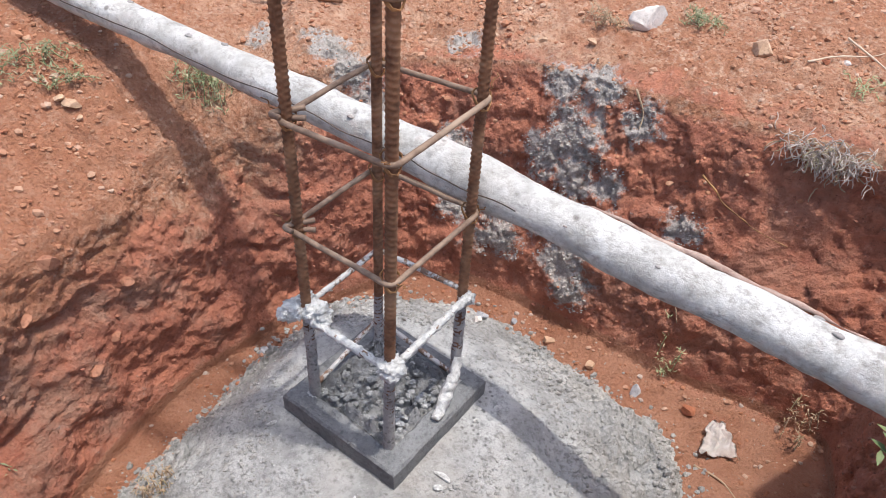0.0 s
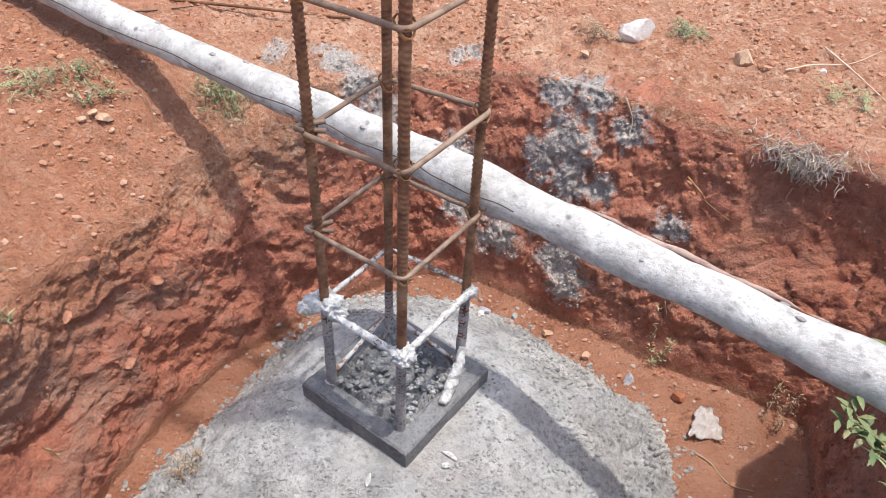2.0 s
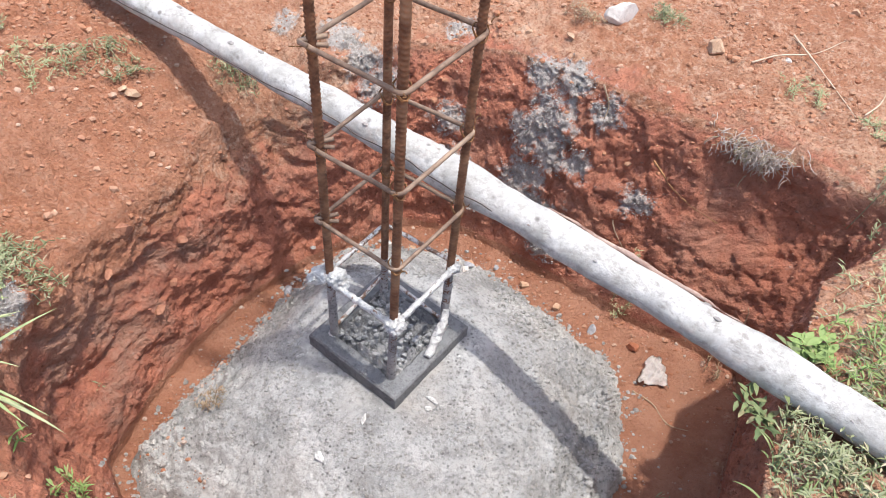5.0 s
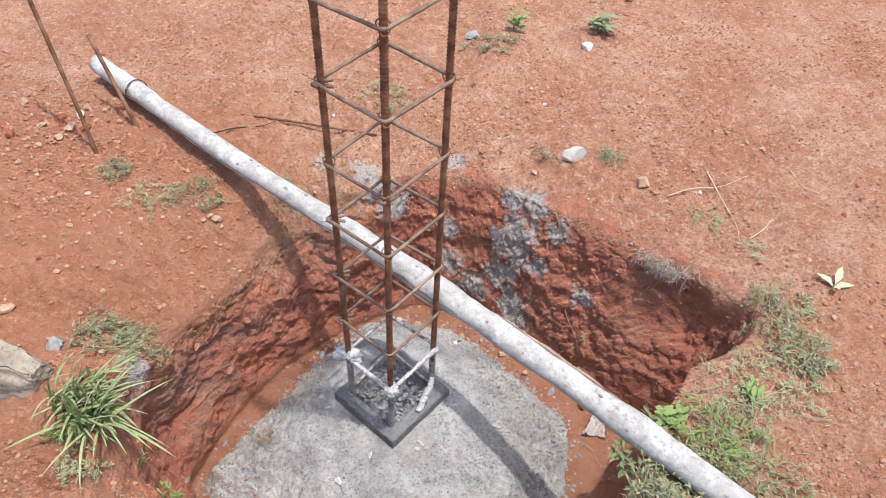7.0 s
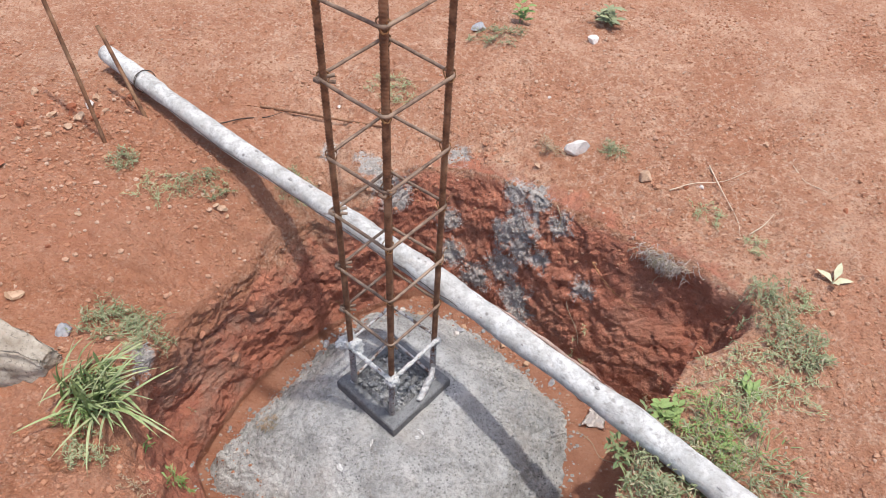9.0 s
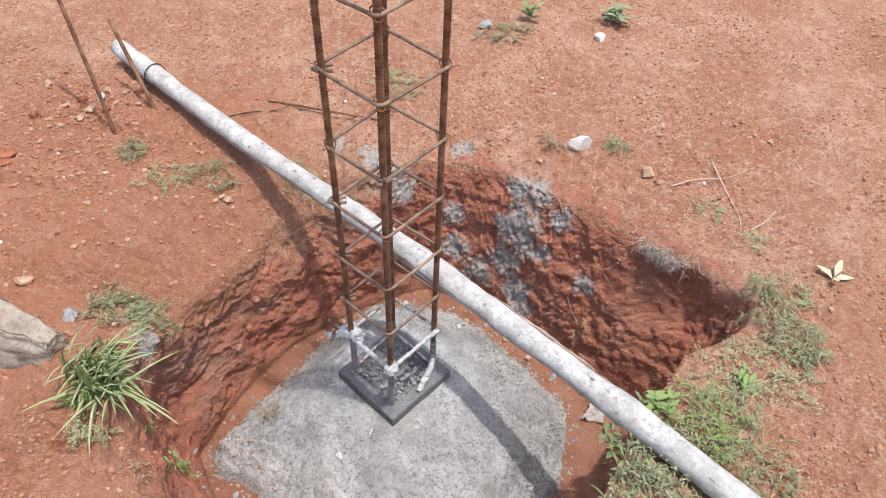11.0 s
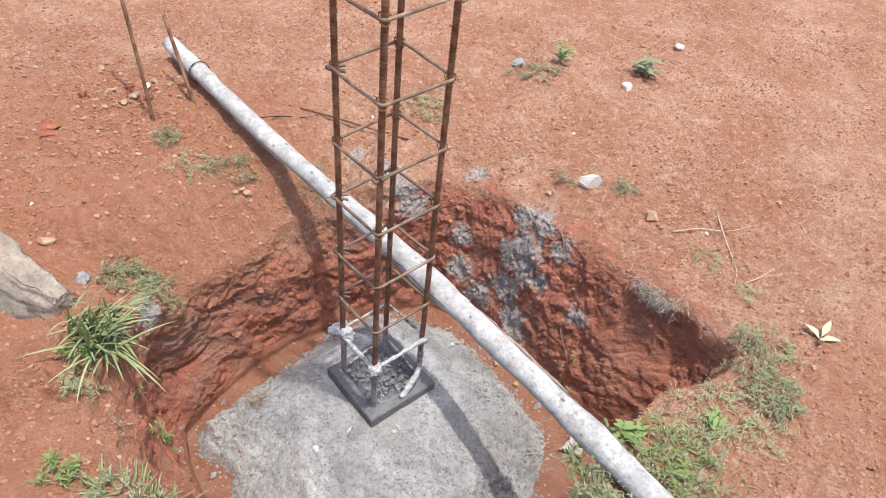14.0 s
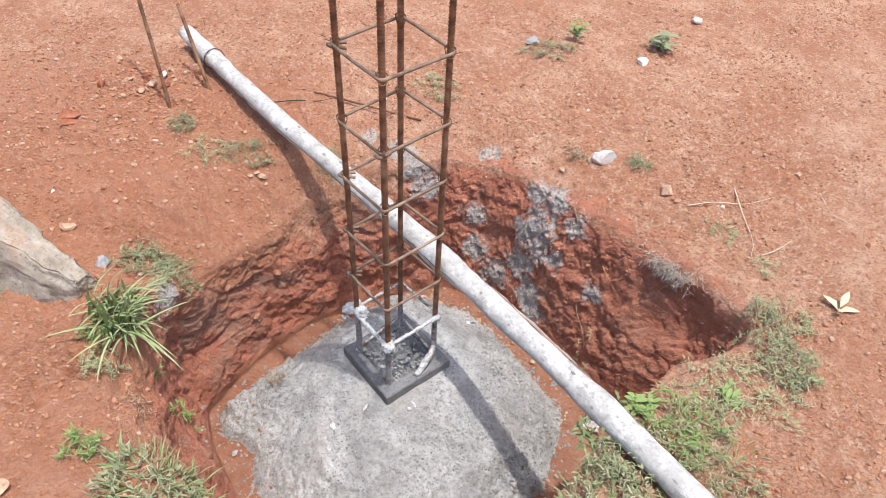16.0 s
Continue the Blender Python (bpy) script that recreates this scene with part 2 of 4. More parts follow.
def curve_through(points, steps):
    """Catmull-Rom through a few points."""
    p = [Vector(q) for q in points]
    p = [p[0] * 2 - p[1]] + p + [p[-1] * 2 - p[-2]]
    out = []
    for i in range(1, len(p) - 2):
        for s in range(steps):
            t = s / steps
            a, b, c, d = p[i - 1:i + 3]
            out.append(0.5 * (2 * b + (c - a) * t + (2 * a - 5 * b + 4 * c - d) * t * t + (3 * b - a - 3 * c + d) * t ** 3))
    return out + [p[-2]]


def smooth01(x):
    x = min(1.0, max(0.0, x))
    return x * x * (3 - 2 * x)


# ---- the ground with its pit ----
CX, CY = 0.08, -0.08
RIM = [(-0.30, 0.53), (-0.43, 0.38), (-0.56, 0.21), (-0.66, 0.06), (-0.70, -0.12), (-0.73, -0.38), (-0.66, -0.55), (-0.40, -0.74),
       (0.05, -0.98), (0.40, -0.76), (0.57, -0.50), (0.695, -0.32), (0.83, -0.16), (0.935, -0.12), (1.03, -0.06), (1.08, 0.02), (0.96, 0.17), (0.62, 0.41), (0.42, 0.57),
       (0.24, 0.69), (0.08, 0.69), (-0.10, 0.56)]
TOE = [(-0.23, 0.385), (-0.365, 0.28), (-0.48, 0.15), (-0.575, -0.01), (-0.65, -0.15), (-0.585, -0.27), (-0.49, -0.39), (-0.38, -0.52), (-0.02, -0.82),
       (0.42, -0.80), (0.63, -0.53), (0.75, -0.33), (0.86, -0.16), (0.90, -0.05), (0.86, 0.0), (0.80, 0.05), (0.66, 0.145), (0.42, 0.36), (0.26, 0.49),
       (0.09, 0.54), (-0.12, 0.45)]


def reach(corners, w):
    """How far the outline lies from the pit's middle in the direction w."""
    dx, dy = math.cos(w), math.sin(w)
    best = 0.5
    for (ax, ay), (bx, by) in zip(corners, corners[1:] + corners[:1]):
        ax, ay, ex, ey = ax - CX, ay - CY, bx - ax, by - ay
        den = dx * ey - dy * ex
        if abs(den) < 1e-9:
            continue
        r = (ax * ey - ay * ex) / den
        u = (ax * dy - ay * dx) / den
        if r > 0 and -1e-6 <= u <= 1 + 1e-6:
            best = r
    return best


def ground_height(x, y):
    z = 0.385
    z += 0.10 * math.exp(-((x + 1.25) ** 2 + (y - 0.65) ** 2) / 0.30)
    z += 0.04 * math.exp(-((x + 0.2) ** 2 + (y - 1.4) ** 2) / 0.4)
    n = -0.74 * x + 0.67 * y
    z -= 0.115 * smooth01((0.84 - n) / 0.30) * smooth01((-x - 0.12) * 5) * smooth01((y + 0.12) * 5)
    z -= 0.05 * math.exp(-((x - 0.2) ** 2 + (y - 0.75) ** 2) / 0.03)
    z -= 0.024 * math.exp(-((x - 1.0) ** 2 + (y + 0.75) ** 2) / 0.16)
    return z


NA = 1320
angles = [2 * math.pi * i / NA for i in range(NA)]


def smooth_ring(values, width):
    v = np.array(values)
    k = np.hanning(width)
    k /= k.sum()
    return np.convolve(np.concatenate([v[-width:], v, v[:width]]), k, "same")[width:-width]


rim = smooth_ring([reach(RIM, w) for w in angles], 17)
toe = smooth_ring([reach(TOE, w) for w in angles], 17)
under = np.array([0.085 * smooth01(1.6 - 1.6 * abs(w - 5.75) / 0.62) for w in angles])  # the bank undercut below the grass
toe = np.minimum(toe, rim - 0.012 + under)
FLOOR_N, WALL_N = 40, 124
outer = [0.0]
step = 0.009
while outer[-1] < 400:
    outer.append(outer[-1] + step)
    step *= 1.006 if outer[-1] < 1.0 else 1.06
ground_verts, zone_cut, zone_silt, zone_cement, zone_red = [], [], [], [], []
CEMENT = [(0.48, 0.50, 0.37, 0.06), (0.42, 0.54, 0.35, 0.06), (0.555, 0.412, 0.315, 0.05), (0.44, 0.475, 0.25, 0.085), (0.386, 0.48, 0.20, 0.075),
          (0.43, 0.43, 0.17, 0.07), (0.50, 0.39, 0.17, 0.045), (0.38, 0.45, 0.06, 0.08), (0.43, 0.39, -0.02, 0.07), (0.45, 0.36, -0.09, 0.06),
          (0.20, 0.60, 0.15, 0.05), (0.215, 0.56, 0.03, 0.06), (0.29, 0.48, -0.03, 0.07), (0.02, 0.60, 0.28, 0.07), (-0.03, 0.60, 0.35, 0.06),
          (-0.08, 0.64, 0.39, 0.06), (0.24, 0.745, 0.345, 0.05), (-0.22, 0.737, 0.37, 0.045), (-0.685, -0.11, 0.335, 0.055), (0.63, 0.275, 0.13, 0.05)]


def cement_at(p):
    return max(math.exp(-((p.x - a) ** 2 + (p.y - b) ** 2 + (p.z - c) ** 2) / (r * r)) for a, b, c, r in CEMENT)


def broken(q):
    """Broken earth: tilted chunks of random height, parted by cracks; about -1 to 1."""
    d, pts = noise.voronoi(q)
    c = pts[0]
    h = 0.7 * noise.cell(c * 7.3 + Vector((0.5, 0.5, 0.5))) + 0.9 * (q - c).dot(noise.cell_vector(c * 5.1))
    return h - 0.6 * (1 - smooth01((d[1] - d[0]) / 0.16))


for row in range(FLOOR_N + WALL_N + len(outer) - 1):
    for i, w in enumerate(angles):
        ca, sa = math.cos(w), math.sin(w)
        rt, rb = rim[i], toe[i]
        if row < FLOOR_N:
            u = (row + 1) / FLOOR_N
            r = rb * u
            x, y = CX + ca * r, CY + sa * r
            z = -0.205 - 0.05 * smooth01((-x - 0.35) * 3) * smooth01((0.1 - y) * 3)
            p = Vector((x, y, z))
            p.z += 0.010 * fbm(p * 9, 4) + 0.006 * fbm(p * 32, 4) + 0.005 * broken(p * 20) * smooth01(0.3 + 1.5 * noise.noise(p * 7)) + 0.012 * smooth01((u - 0.85) * 7)
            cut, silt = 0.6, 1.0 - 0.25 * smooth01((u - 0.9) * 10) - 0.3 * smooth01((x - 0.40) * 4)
        elif row < FLOOR_N + WALL_N:
            s = (row - FLOOR_N + 1) / WALL_N
            left = smooth01((-ca * 0.6 + 0.02) * 4) * smooth01((sa + 0.85) * 4)
            r = rb + (rt - rb) * ((0.78 - 0.24 * left) * s + (0.22 + 0.24 * left) * s ** 2.4)
            x, y = CX + ca * r, CY + sa * r
            zb = -0.193 - 0.05 * smooth01((-x - 0.35) * 3) * smooth01((0.1 - y) * 3)
            zt = ground_height(CX + ca * rt, CY + sa * rt) - 0.022
            z = zb + (zt - zb) * (1 - (1 - s) ** 1.12) if s < 1 else zt
            p = Vector((x, y, z))
            env = smooth01(s * 7) * (0.30 + 0.70 * smooth01((1 - s) * 6))
            warp = Vector((fbm(p * 15, 3), fbm(p * 15 + Vector((3, 0, 0)), 3), fbm(p * 15 + Vector((0, 3, 0)), 3))) * 0.018
            q = p + warp
            rough = 0.75 + 0.5 * noise.noise(p * 4 + Vector((7, 1, 2)))
            groove = max(0.0, 1 - 9 * abs(noise.noise(Vector((p.x * 4.5, p.y * 4.5, p.z * 6 + 2))))) * smooth01(0.5 + 2 * noise.noise(p * 6))
            lean = Vector((q.x * 30 + q.z * 9, q.y * 30, q.z * 13))
            chunk = 0.008 * broken(q * 13) * (1 - 0.45 * left) + 0.0045 * broken(q * 31 + Vector((4, 4, 4))) * (1 - 0.85 * left)
            push = (0.020 + 0.012 * left) * fbm(p * 5.5, 5) - rough * chunk + (1 - left) * 0.009 * fbm(lean, 5) + 0.0085 * fbm(p * 20 + Vector((1, 6, 2)), 6) + 0.013 * groove * (0.3 + 0.7 * left) + 0.004 * left * fbm(p * 60, 4)
            hollow = math.exp(-((x - 0.93) ** 2 + (y - 0.17) ** 2) / 0.024) * math.exp(-((s - 0.66) / 0.20) ** 2)
            shelf = math.exp(-((x + 0.66) ** 2 + (y + 0.12) ** 2) / 0.05) * math.exp(-((s - 0.42) / 0.22) ** 2)
            push += 0.085 * hollow + 0.060 * shelf
            out = Vector((ca, sa, 0)) * (zt - zb) + Vector((0, 0, -1)) * max(0.0, rt - rb)
            p += out.normalized() * push * env
            # upper left bank: drier tan soil, also lightened to stand in for sunlight
            cut = smooth01((1.06 - s) * (5.0 - 2.5 * left)) * (1 - 0.42 * left * smooth01((s - 0.3) * 2.2))
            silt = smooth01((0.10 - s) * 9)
        else:
            d = outer[row - FLOOR_N - WALL_N + 1]
            r = rt + d
            x, y = CX + ca * r, CY + sa * r
            p = Vector((x, y, ground_height(x, y)))
            p.z -= 0.022 * math.exp(-d / 0.05)
            near = math.exp(-d / 6.0)
            p.z += near * smooth01(0.3 + d * 12) * (0.020 * fbm(p * 2.2, 4) + 0.014 * fbm(p * 9, 5) + 0.011 * fbm(p * 34, 5))
            if d < 0.3:
                lip = math.exp(-d / 0.07)
                p.z += lip * (0.010 * fbm(p * 20 + Vector((3, 1, 0)), 5) + 0.009 * broken(p * 19 + Vector((fbm(p * 16), fbm(p * 16 + Vector((5, 0, 0))), 0)) * 0.4)) * smooth01(d / 0.02)
            if d < 0.9:
                p.z += (0.006 + 0.008 * smooth01((-x - 0.45) * 5) * smooth01(0.4 - y * 4)) * broken(p * 24 + Vector((fbm(p * 20), fbm(p * 20 + Vector((5, 0, 0))), 0)) * 0.4) * smooth01(0.15 + 1.6 * noise.noise(p * 3.1)) * (1 - smooth01(d - 0.1))
            p.z -= 0.035 * math.exp(-((x - 0.16) ** 2 + (y - 0.80) ** 2) / 0.0012)
            mound = math.exp(-((x + 1.15) ** 2 + (y - 0.75) ** 2) / 0.12)
            p.z += mound * 0.026 * fbm(p * 22, 4)
            right = smooth01((x - 0.05) * 6) * smooth01((y + 0.05) * 6)
            cut = (0.42 + 0.28 * right) * math.exp(-d / (0.05 + 0.06 * right))
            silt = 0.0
        crust = cement_at(p) if row >= FLOOR_N and abs(x) < 1.2 and abs(y) < 1.2 else 0.0
        if crust > 0.25:
            crust_h = smooth01((crust + 1.1 * fbm(p * 24, 4) - 0.45) * 3)
            p += Vector((-ca, -sa, 0.5)) * crust_h * (0.005 + 0.007 * abs(noise.noise(p * 85)) + 0.006 * fbm(p * 60, 3))
        ground_verts.append(p)
        zone_cut.append(cut)
        zone_red.append(0.18 + math.exp(-((x * x + y * y) / 6.0) ** 2) * (0.6 * smooth01((-x - 0.15) * 2.2) * smooth01((1.3 - y) * 2) + 0.45 * smooth01((x - 1.15) * 4) * smooth01((0.3 - y) * 3)))
        zone_silt.append(silt)
        zone_cement.append(cement_at(p) if abs(x) < 1.2 and abs(y) < 1.2 else 0.0)
rows = FLOOR_N + WALL_N + len(outer) - 1
ground_faces = [(k * NA + i, k * NA + (i + 1) % NA, (k + 1) * NA + (i + 1) % NA, (k + 1) * NA + i) for k in range(rows - 1) for i in range(NA)]
ground_verts.append(Vector((CX, CY, -0.21)))
zone_cut.append(0.6), zone_silt.append(1.0), zone_cement.append(0.0), zone_red.append(0.3)
ground_faces += [(i, len(ground_verts) - 1, (i + 1) % NA) for i in range(NA)]
ground_faces = [tuple(reversed(f)) for f in ground_faces]
gm = mesh_of("ground", ground_verts, ground_faces, SOIL)
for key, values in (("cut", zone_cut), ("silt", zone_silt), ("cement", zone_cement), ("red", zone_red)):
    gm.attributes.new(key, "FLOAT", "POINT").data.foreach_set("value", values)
ground = tagged(new("ground", gm), "dry red earth with a square foundation pit dug in it", "ground", kind="structure")
GROUND = BVHTree.FromPolygons(ground_verts, ground_faces)


# ---- footing ----
EDGE = [(-0.235, 0.33), (-0.30, 0.24), (-0.37, 0.145), (-0.475, 0.03), (-0.565, -0.085), (-0.618, -0.15), (-0.585, -0.23), (-0.51, -0.272), (-0.455, -0.345),
        (-0.40, -0.44), (-0.25, -0.60), (-0.02, -0.68), (0.30, -0.56), (0.46, -0.40), (0.53, -0.30), (0.555, -0.22), (0.578, -0.15), (0.60, -0.08), (0.60, -0.005),
        (0.54, 0.08), (0.47, 0.17), (0.40, 0.245), (0.32, 0.33), (0.25, 0.40), (0.06, 0.47), (-0.10, 0.45)]
footing = empty("concrete_footing", (0, 0, 0), "grey sloped concrete column footing in the bottom of the pit", "footing")


def footing_height(x, y, r, re):
    flat = 0.21
    u = max(0.0, (r - flat) / max(0.05, re - flat))
    return 0.004 - 0.19 * min(1.0, u) ** 1.15 - 0.04 * smooth01((-x - 0.2) * 3) * smooth01(-y * 3) * u


NF, MF = 560, 130
edge = smooth_ring([reach([(a + CX, b + CY) for a, b in EDGE], 2 * math.pi * i / NF) for i in range(NF)], 15)
fv, ff = [Vector((0, 0, 0.0))], []
for j in range(1, MF + 1):
    for i in range(NF):
        w = 2 * math.pi * i / NF
        re = edge[i] + 0.016 * fbm(Vector((math.cos(w) * 3, math.sin(w) * 3, 0)) * 2.2, 6)
        u = j / MF
        r = re * (u if u < 0.9 else 0.9 + (u - 0.9) * 1.25)
        x, y = math.cos(w) * r, math.sin(w) * r
        z = footing_height(x, y, r, re)
        p = Vector((x, y, z))
        rough = smooth01((r - 0.2) * 4)
        p.z += 0.007 * fbm(p * 5, 3) + (0.003 + 0.008 * rough) * fbm(p * 22, 5) + 0.005 * rough * fbm(p * 70, 3) + 0.013 * rough * (min(0.3, abs(noise.noise(p * 34))) - 0.15) * smooth01(0.35 + 1.8 * fbm(p * 6, 3))
        crumbly = smooth01((u - 0.45) * 2.5) * smooth01(0.45 + 1.6 * noise.noise(p * 5 + Vector((2, 8, 0))))
        p.z += 0.014 * crumbly * broken(p * 34 + Vector((fbm(p * 24), fbm(p * 24 + Vector((5, 0, 0))), 0)) * 0.4)
        if u > 0.90:
            p.z -= 0.045 * ((u - 0.90) / 0.10) ** 1.5
        fv.append(p)
ff += [(0, 1 + i, 1 + (i + 1) % NF) for i in range(NF)]
ff += [(1 + j * NF + i, 1 + (j + 1) * NF + i, 1 + (j + 1) * NF + (i + 1) % NF, 1 + j * NF + (i + 1) % NF) for j in range(MF - 1) for i in range(NF)]
part("mound", mesh_of("mound", fv, ff, CONC), footing)
FOOT = BVHTree.FromPolygons(fv, ff)

SQ = math.sqrt(0.5)


def turned(u, v, z):
    """A place in the column's own square axes."""
    return Vector(((u - v) * SQ, (u + v) * SQ, z))


# starter block: a low square kerb of cast concrete round the cage
bm = bmesh.new()
n = 26
H, A, B = 0.043, 0.127, 0.088
prof = [(A, -0.03), (A, H - 0.004), (A - 0.004, H), (B + 0.006, H + 0.001), (B, H - 0.006), (B - 0.002, 0.0)]
loops = []
for (h, z) in prof:
    loop = []
    for s in range(4):
        for i in range(n):
            t = -h + 2 * h * i / n
            u, v = ((t, -h), (h, t), (-t, h), (-h, -t))[s]
            p = turned(u, v, z)
            p += Vector((fbm(p * 30), fbm(p * 30 + Vector((9, 0, 0))), 0)) * 0.0012
            p.z += 0.0016 * fbm(p * 22 + Vector((0, 7, 0))) if z > 0.0 else 0
            if h < A - 0.02:
                p += Vector((fbm(p * 25 + Vector((1, 2, 3))), fbm(p * 25), 0)) * 0.006
            loop.append(bm.verts.new(p))
    loops.append(loop)
for a, b in zip(loops, loops[1:]):
    for i in range(4 * n):
        bm.faces.new((a[i], a[(i + 1) % (4 * n)], b[(i + 1) % (4 * n)], b[i]))
part("starter_block", bm_mesh("starter_block", bm, CAST, False), footing, "dark smooth square concrete starter block")

# rough mortar inside the starter block
N = 70
verts = []
for j in range(N + 1):
    for i in range(N + 1):
        u, v = (i / N - 0.5) * 0.182, (j / N - 0.5) * 0.182
        p = turned(u, v, 0.031)
        p.z += 0.012 * fbm(p * 24, 4) + 0.016 * (0.45 - noise.voronoi(p * 62 + Vector((fbm(p * 50), fbm(p * 50 + Vector((2, 0, 0))), 0)) * 0.5)[0][0]) + 0.006 * fbm(p * 130, 3)
        e = max(abs(u), abs(v))
        p.z += 0.026 * math.exp(-((e - 0.078) / 0.007) ** 2) * (0.6 + 1.2 * fbm(p * 22))
        verts.append(p)
faces = [(j * (N + 1) + i, j * (N + 1) + i + 1, (j + 1) * (N + 1) + i + 1, (j + 1) * (N + 1) + i) for j in range(N) for i in range(N)]
part("mortar_fill", mesh_of("mortar_fill", verts, faces, ROUGHC), footing, "dark rough mortar fill")


# ---- column cage ----
cage = empty("rebar_cage", (0, 0, 0.0), "tall rusty ribbed steel rebar cage with square stirrups standing in concrete", "rebar cage")
CORNERS = [(-0.004, -0.121, 0.009, -0.009), (0.121, 0.004, 0.014, 0.004), (-0.006, 0.113, 0.008, 0.016), (-0.123, 0.000, 0.002, -0.012)]
TOP = 2.05


def bar_at(i, z):
    x, y, dx, dy = CORNERS[i]
    return Vector((x + dx * z, y + dy * z, z))


def ribbed_bar(length, r=0.0074, rib=0.0015, pitch=0.0088):
    seg, dz = 12, 0.0017
    rows = int(length / dz)
    verts, faces = [], []
    for k in range(rows + 1):
        z = k * dz
        for j in range(seg):
            w = 2 * math.pi * j / seg
            half = 1 if j < seg / 2 else -1
            ph = (z / pitch + half * w / math.pi * 0.75) % 1.0
            lug = min(1.0, 1.6 * max(0.0, 1 - abs(ph - 0.5) / 0.26)) * min(1.0, abs(math.sin(w)) * 1.8)
            seam = 0.5 if j in (0, seg // 2) else 0.0
            rr = r + rib * max(lug, seam)
            verts.append((rr * math.cos(w), rr * math.sin(w), z))
    for k in range(rows):
        for j in range(seg):
            a, b = k * seg, (k + 1) * seg
            faces.append((a + j, a + (j + 1) % seg, b + (j + 1) % seg, b + j))
    faces.append(tuple(rows * seg + j for j in range(seg)))
    return verts, faces


bar_mesh = mesh_of("bar", *ribbed_bar(TOP), RUST)
for i in range(4):
    x, y, dx, dy = CORNERS[i]
    axis = Vector((dx, dy, 1)).to_track_quat("Z", "X").to_matrix().to_4x4()
    part("bar", bar_mesh, cage, "rusty ribbed steel bar", Matrix.Translation((x, y, 0.0)) @ axis @ pose(0, 0, 0, 0, 0, 50 * i + 20))


def ring_path(z, tilt=(0, 0), out=0.014, hook=True):
    """The square round the four bars at height z, with rounded corners."""
    c = [bar_at(i, z) for i in range(4)]
    mid = sum(c, Vector()) / 4
    pts = []
    for i in range(4):
        d = c[i] - mid
        d.z = 0
        d.normalize()
        o = c[i] + d * out
        a = (c[i - 1] - c[i]).normalized()
        b = (c[(i + 1) % 4] - c[i]).normalized()
        for s in range(5):
            f = s / 4
            pts.append(o + a * 0.016 * (1 - f) ** 2 + b * 0.016 * f ** 2)
        for s in range(1, 7):
            nx = c[(i + 1) % 4]
            dn = nx - mid
            dn.z = 0
            e = nx + dn.normalized() * out
            pts.append(o + b * 0.016 + (e - b * 0.016 - o - b * 0.016) * s / 7)
    for p in pts:
        p.z += tilt[0] * p.x + tilt[1] * p.y + 0.0015 * fbm(p * 14)
    return pts


RINGS = [(0.42, 0.02, 0.02), (0.602, 0.05, -0.02), (0.80, 0.02, 0.0), (0.978, 0.03, 0.0), (1.178, -0.03, 0.01), (1.37, 0.02, 0.0),
         (1.56, 0.0, 0.02), (1.75, 0.02, 0.0), (1.93, 0.0, 0.0)]
for k, (z, tx, ty) in enumerate(RINGS):
    v, f = tube(ring_path(z, (tx, ty)), 0.0042, 8, closed=True)
    ring = part("stirrup", mesh_of("stirrup", v, f, RING), cage, "rusty plain square steel stirrup")
    # bent hook ends at one corner
    i = (3, 3, 3, 0, 3, 1, 3, 0, 3)[k]
    c = bar_at(i, z)
    d = Vector((c.x, c.y, 0)).normalized()
    s = Vector((-d.y, d.x, 0))
    for sg in (1, -1):
        a = c + d * 0.012 + s * 0.006 * sg + Vector((0, 0, 0.005 * sg))
        pts = curve_through([a - d * 0.004 + s * 0.012 * sg, a + d * 0.006, a - d * 0.018 - s * 0.007 * sg, a - d * 0.036 - s * 0.011 * sg], 4)
        v, f = tube(pts, 0.004, 6)
        part("hook", mesh_of("hook", v, f, RING), ring)


def tie_wire(c, d):
    """A twisted knot of thin binding wire round a bar."""
    pts = []
    for k in range(34):
        w = 2 * math.pi * k / 11
        rr = 0.0125 + 0.002 * math.sin(k * 1.7)
        pts.append(c + Vector((math.cos(w) * rr, math.sin(w) * rr, 0.011 * math.sin(k * 0.55))))
    pts += [c + d * (0.014 + 0.004 * k) + Vector((0.003 * math.sin(k * 2.1), 0.003 * math.cos(k * 2.1), 0.002 * k)) for k in range(6)]
    return tube(pts, 0.0009, 5)


DARKWIRE = rust_material("dark_wire", (0.05, 0.04, 0.035), (0.10, 0.07, 0.055), (0.16, 0.11, 0.08))
WIRE = rust_material("binding_wire", (0.14, 0.07, 0.035), (0.36, 0.18, 0.075), (0.48, 0.27, 0.12))
for k, (z, tx, ty) in enumerate(RINGS[:7]):
    for i in range(4):
        c = bar_at(i, z)
        c.z += tx * c.x + ty * c.y
        d = (Vector((c.x, c.y, 0)).normalized() + Vector((random.uniform(-0.6, 0.6), random.uniform(-0.6, 0.6), random.uniform(-0.3, 0.6)))).normalized()
        v, f = tie_wire(c, d)
        part("tie_wire", mesh_of("tie_wire", v, f, WIRE), cage, "twisted binding wire knot")

# mortar-coated stirrups near the foot
def patchy_material():
    k = Mat("mortar_spotted_steel", 0.85)
    a = k.noise(60, 5, 0.7)
    steel = k.mix(k.noise(90, 4), (0.16, 0.095, 0.065), (0.30, 0.19, 0.13))
    k.color(k.mix(k.ramp(a, (0.46, 0.0), (0.54, 1.0)), steel, (0.60, 0.575, 0.54))).bump((a, 0.8, 0.003))
    return k.m


PATCHY = patchy_material()
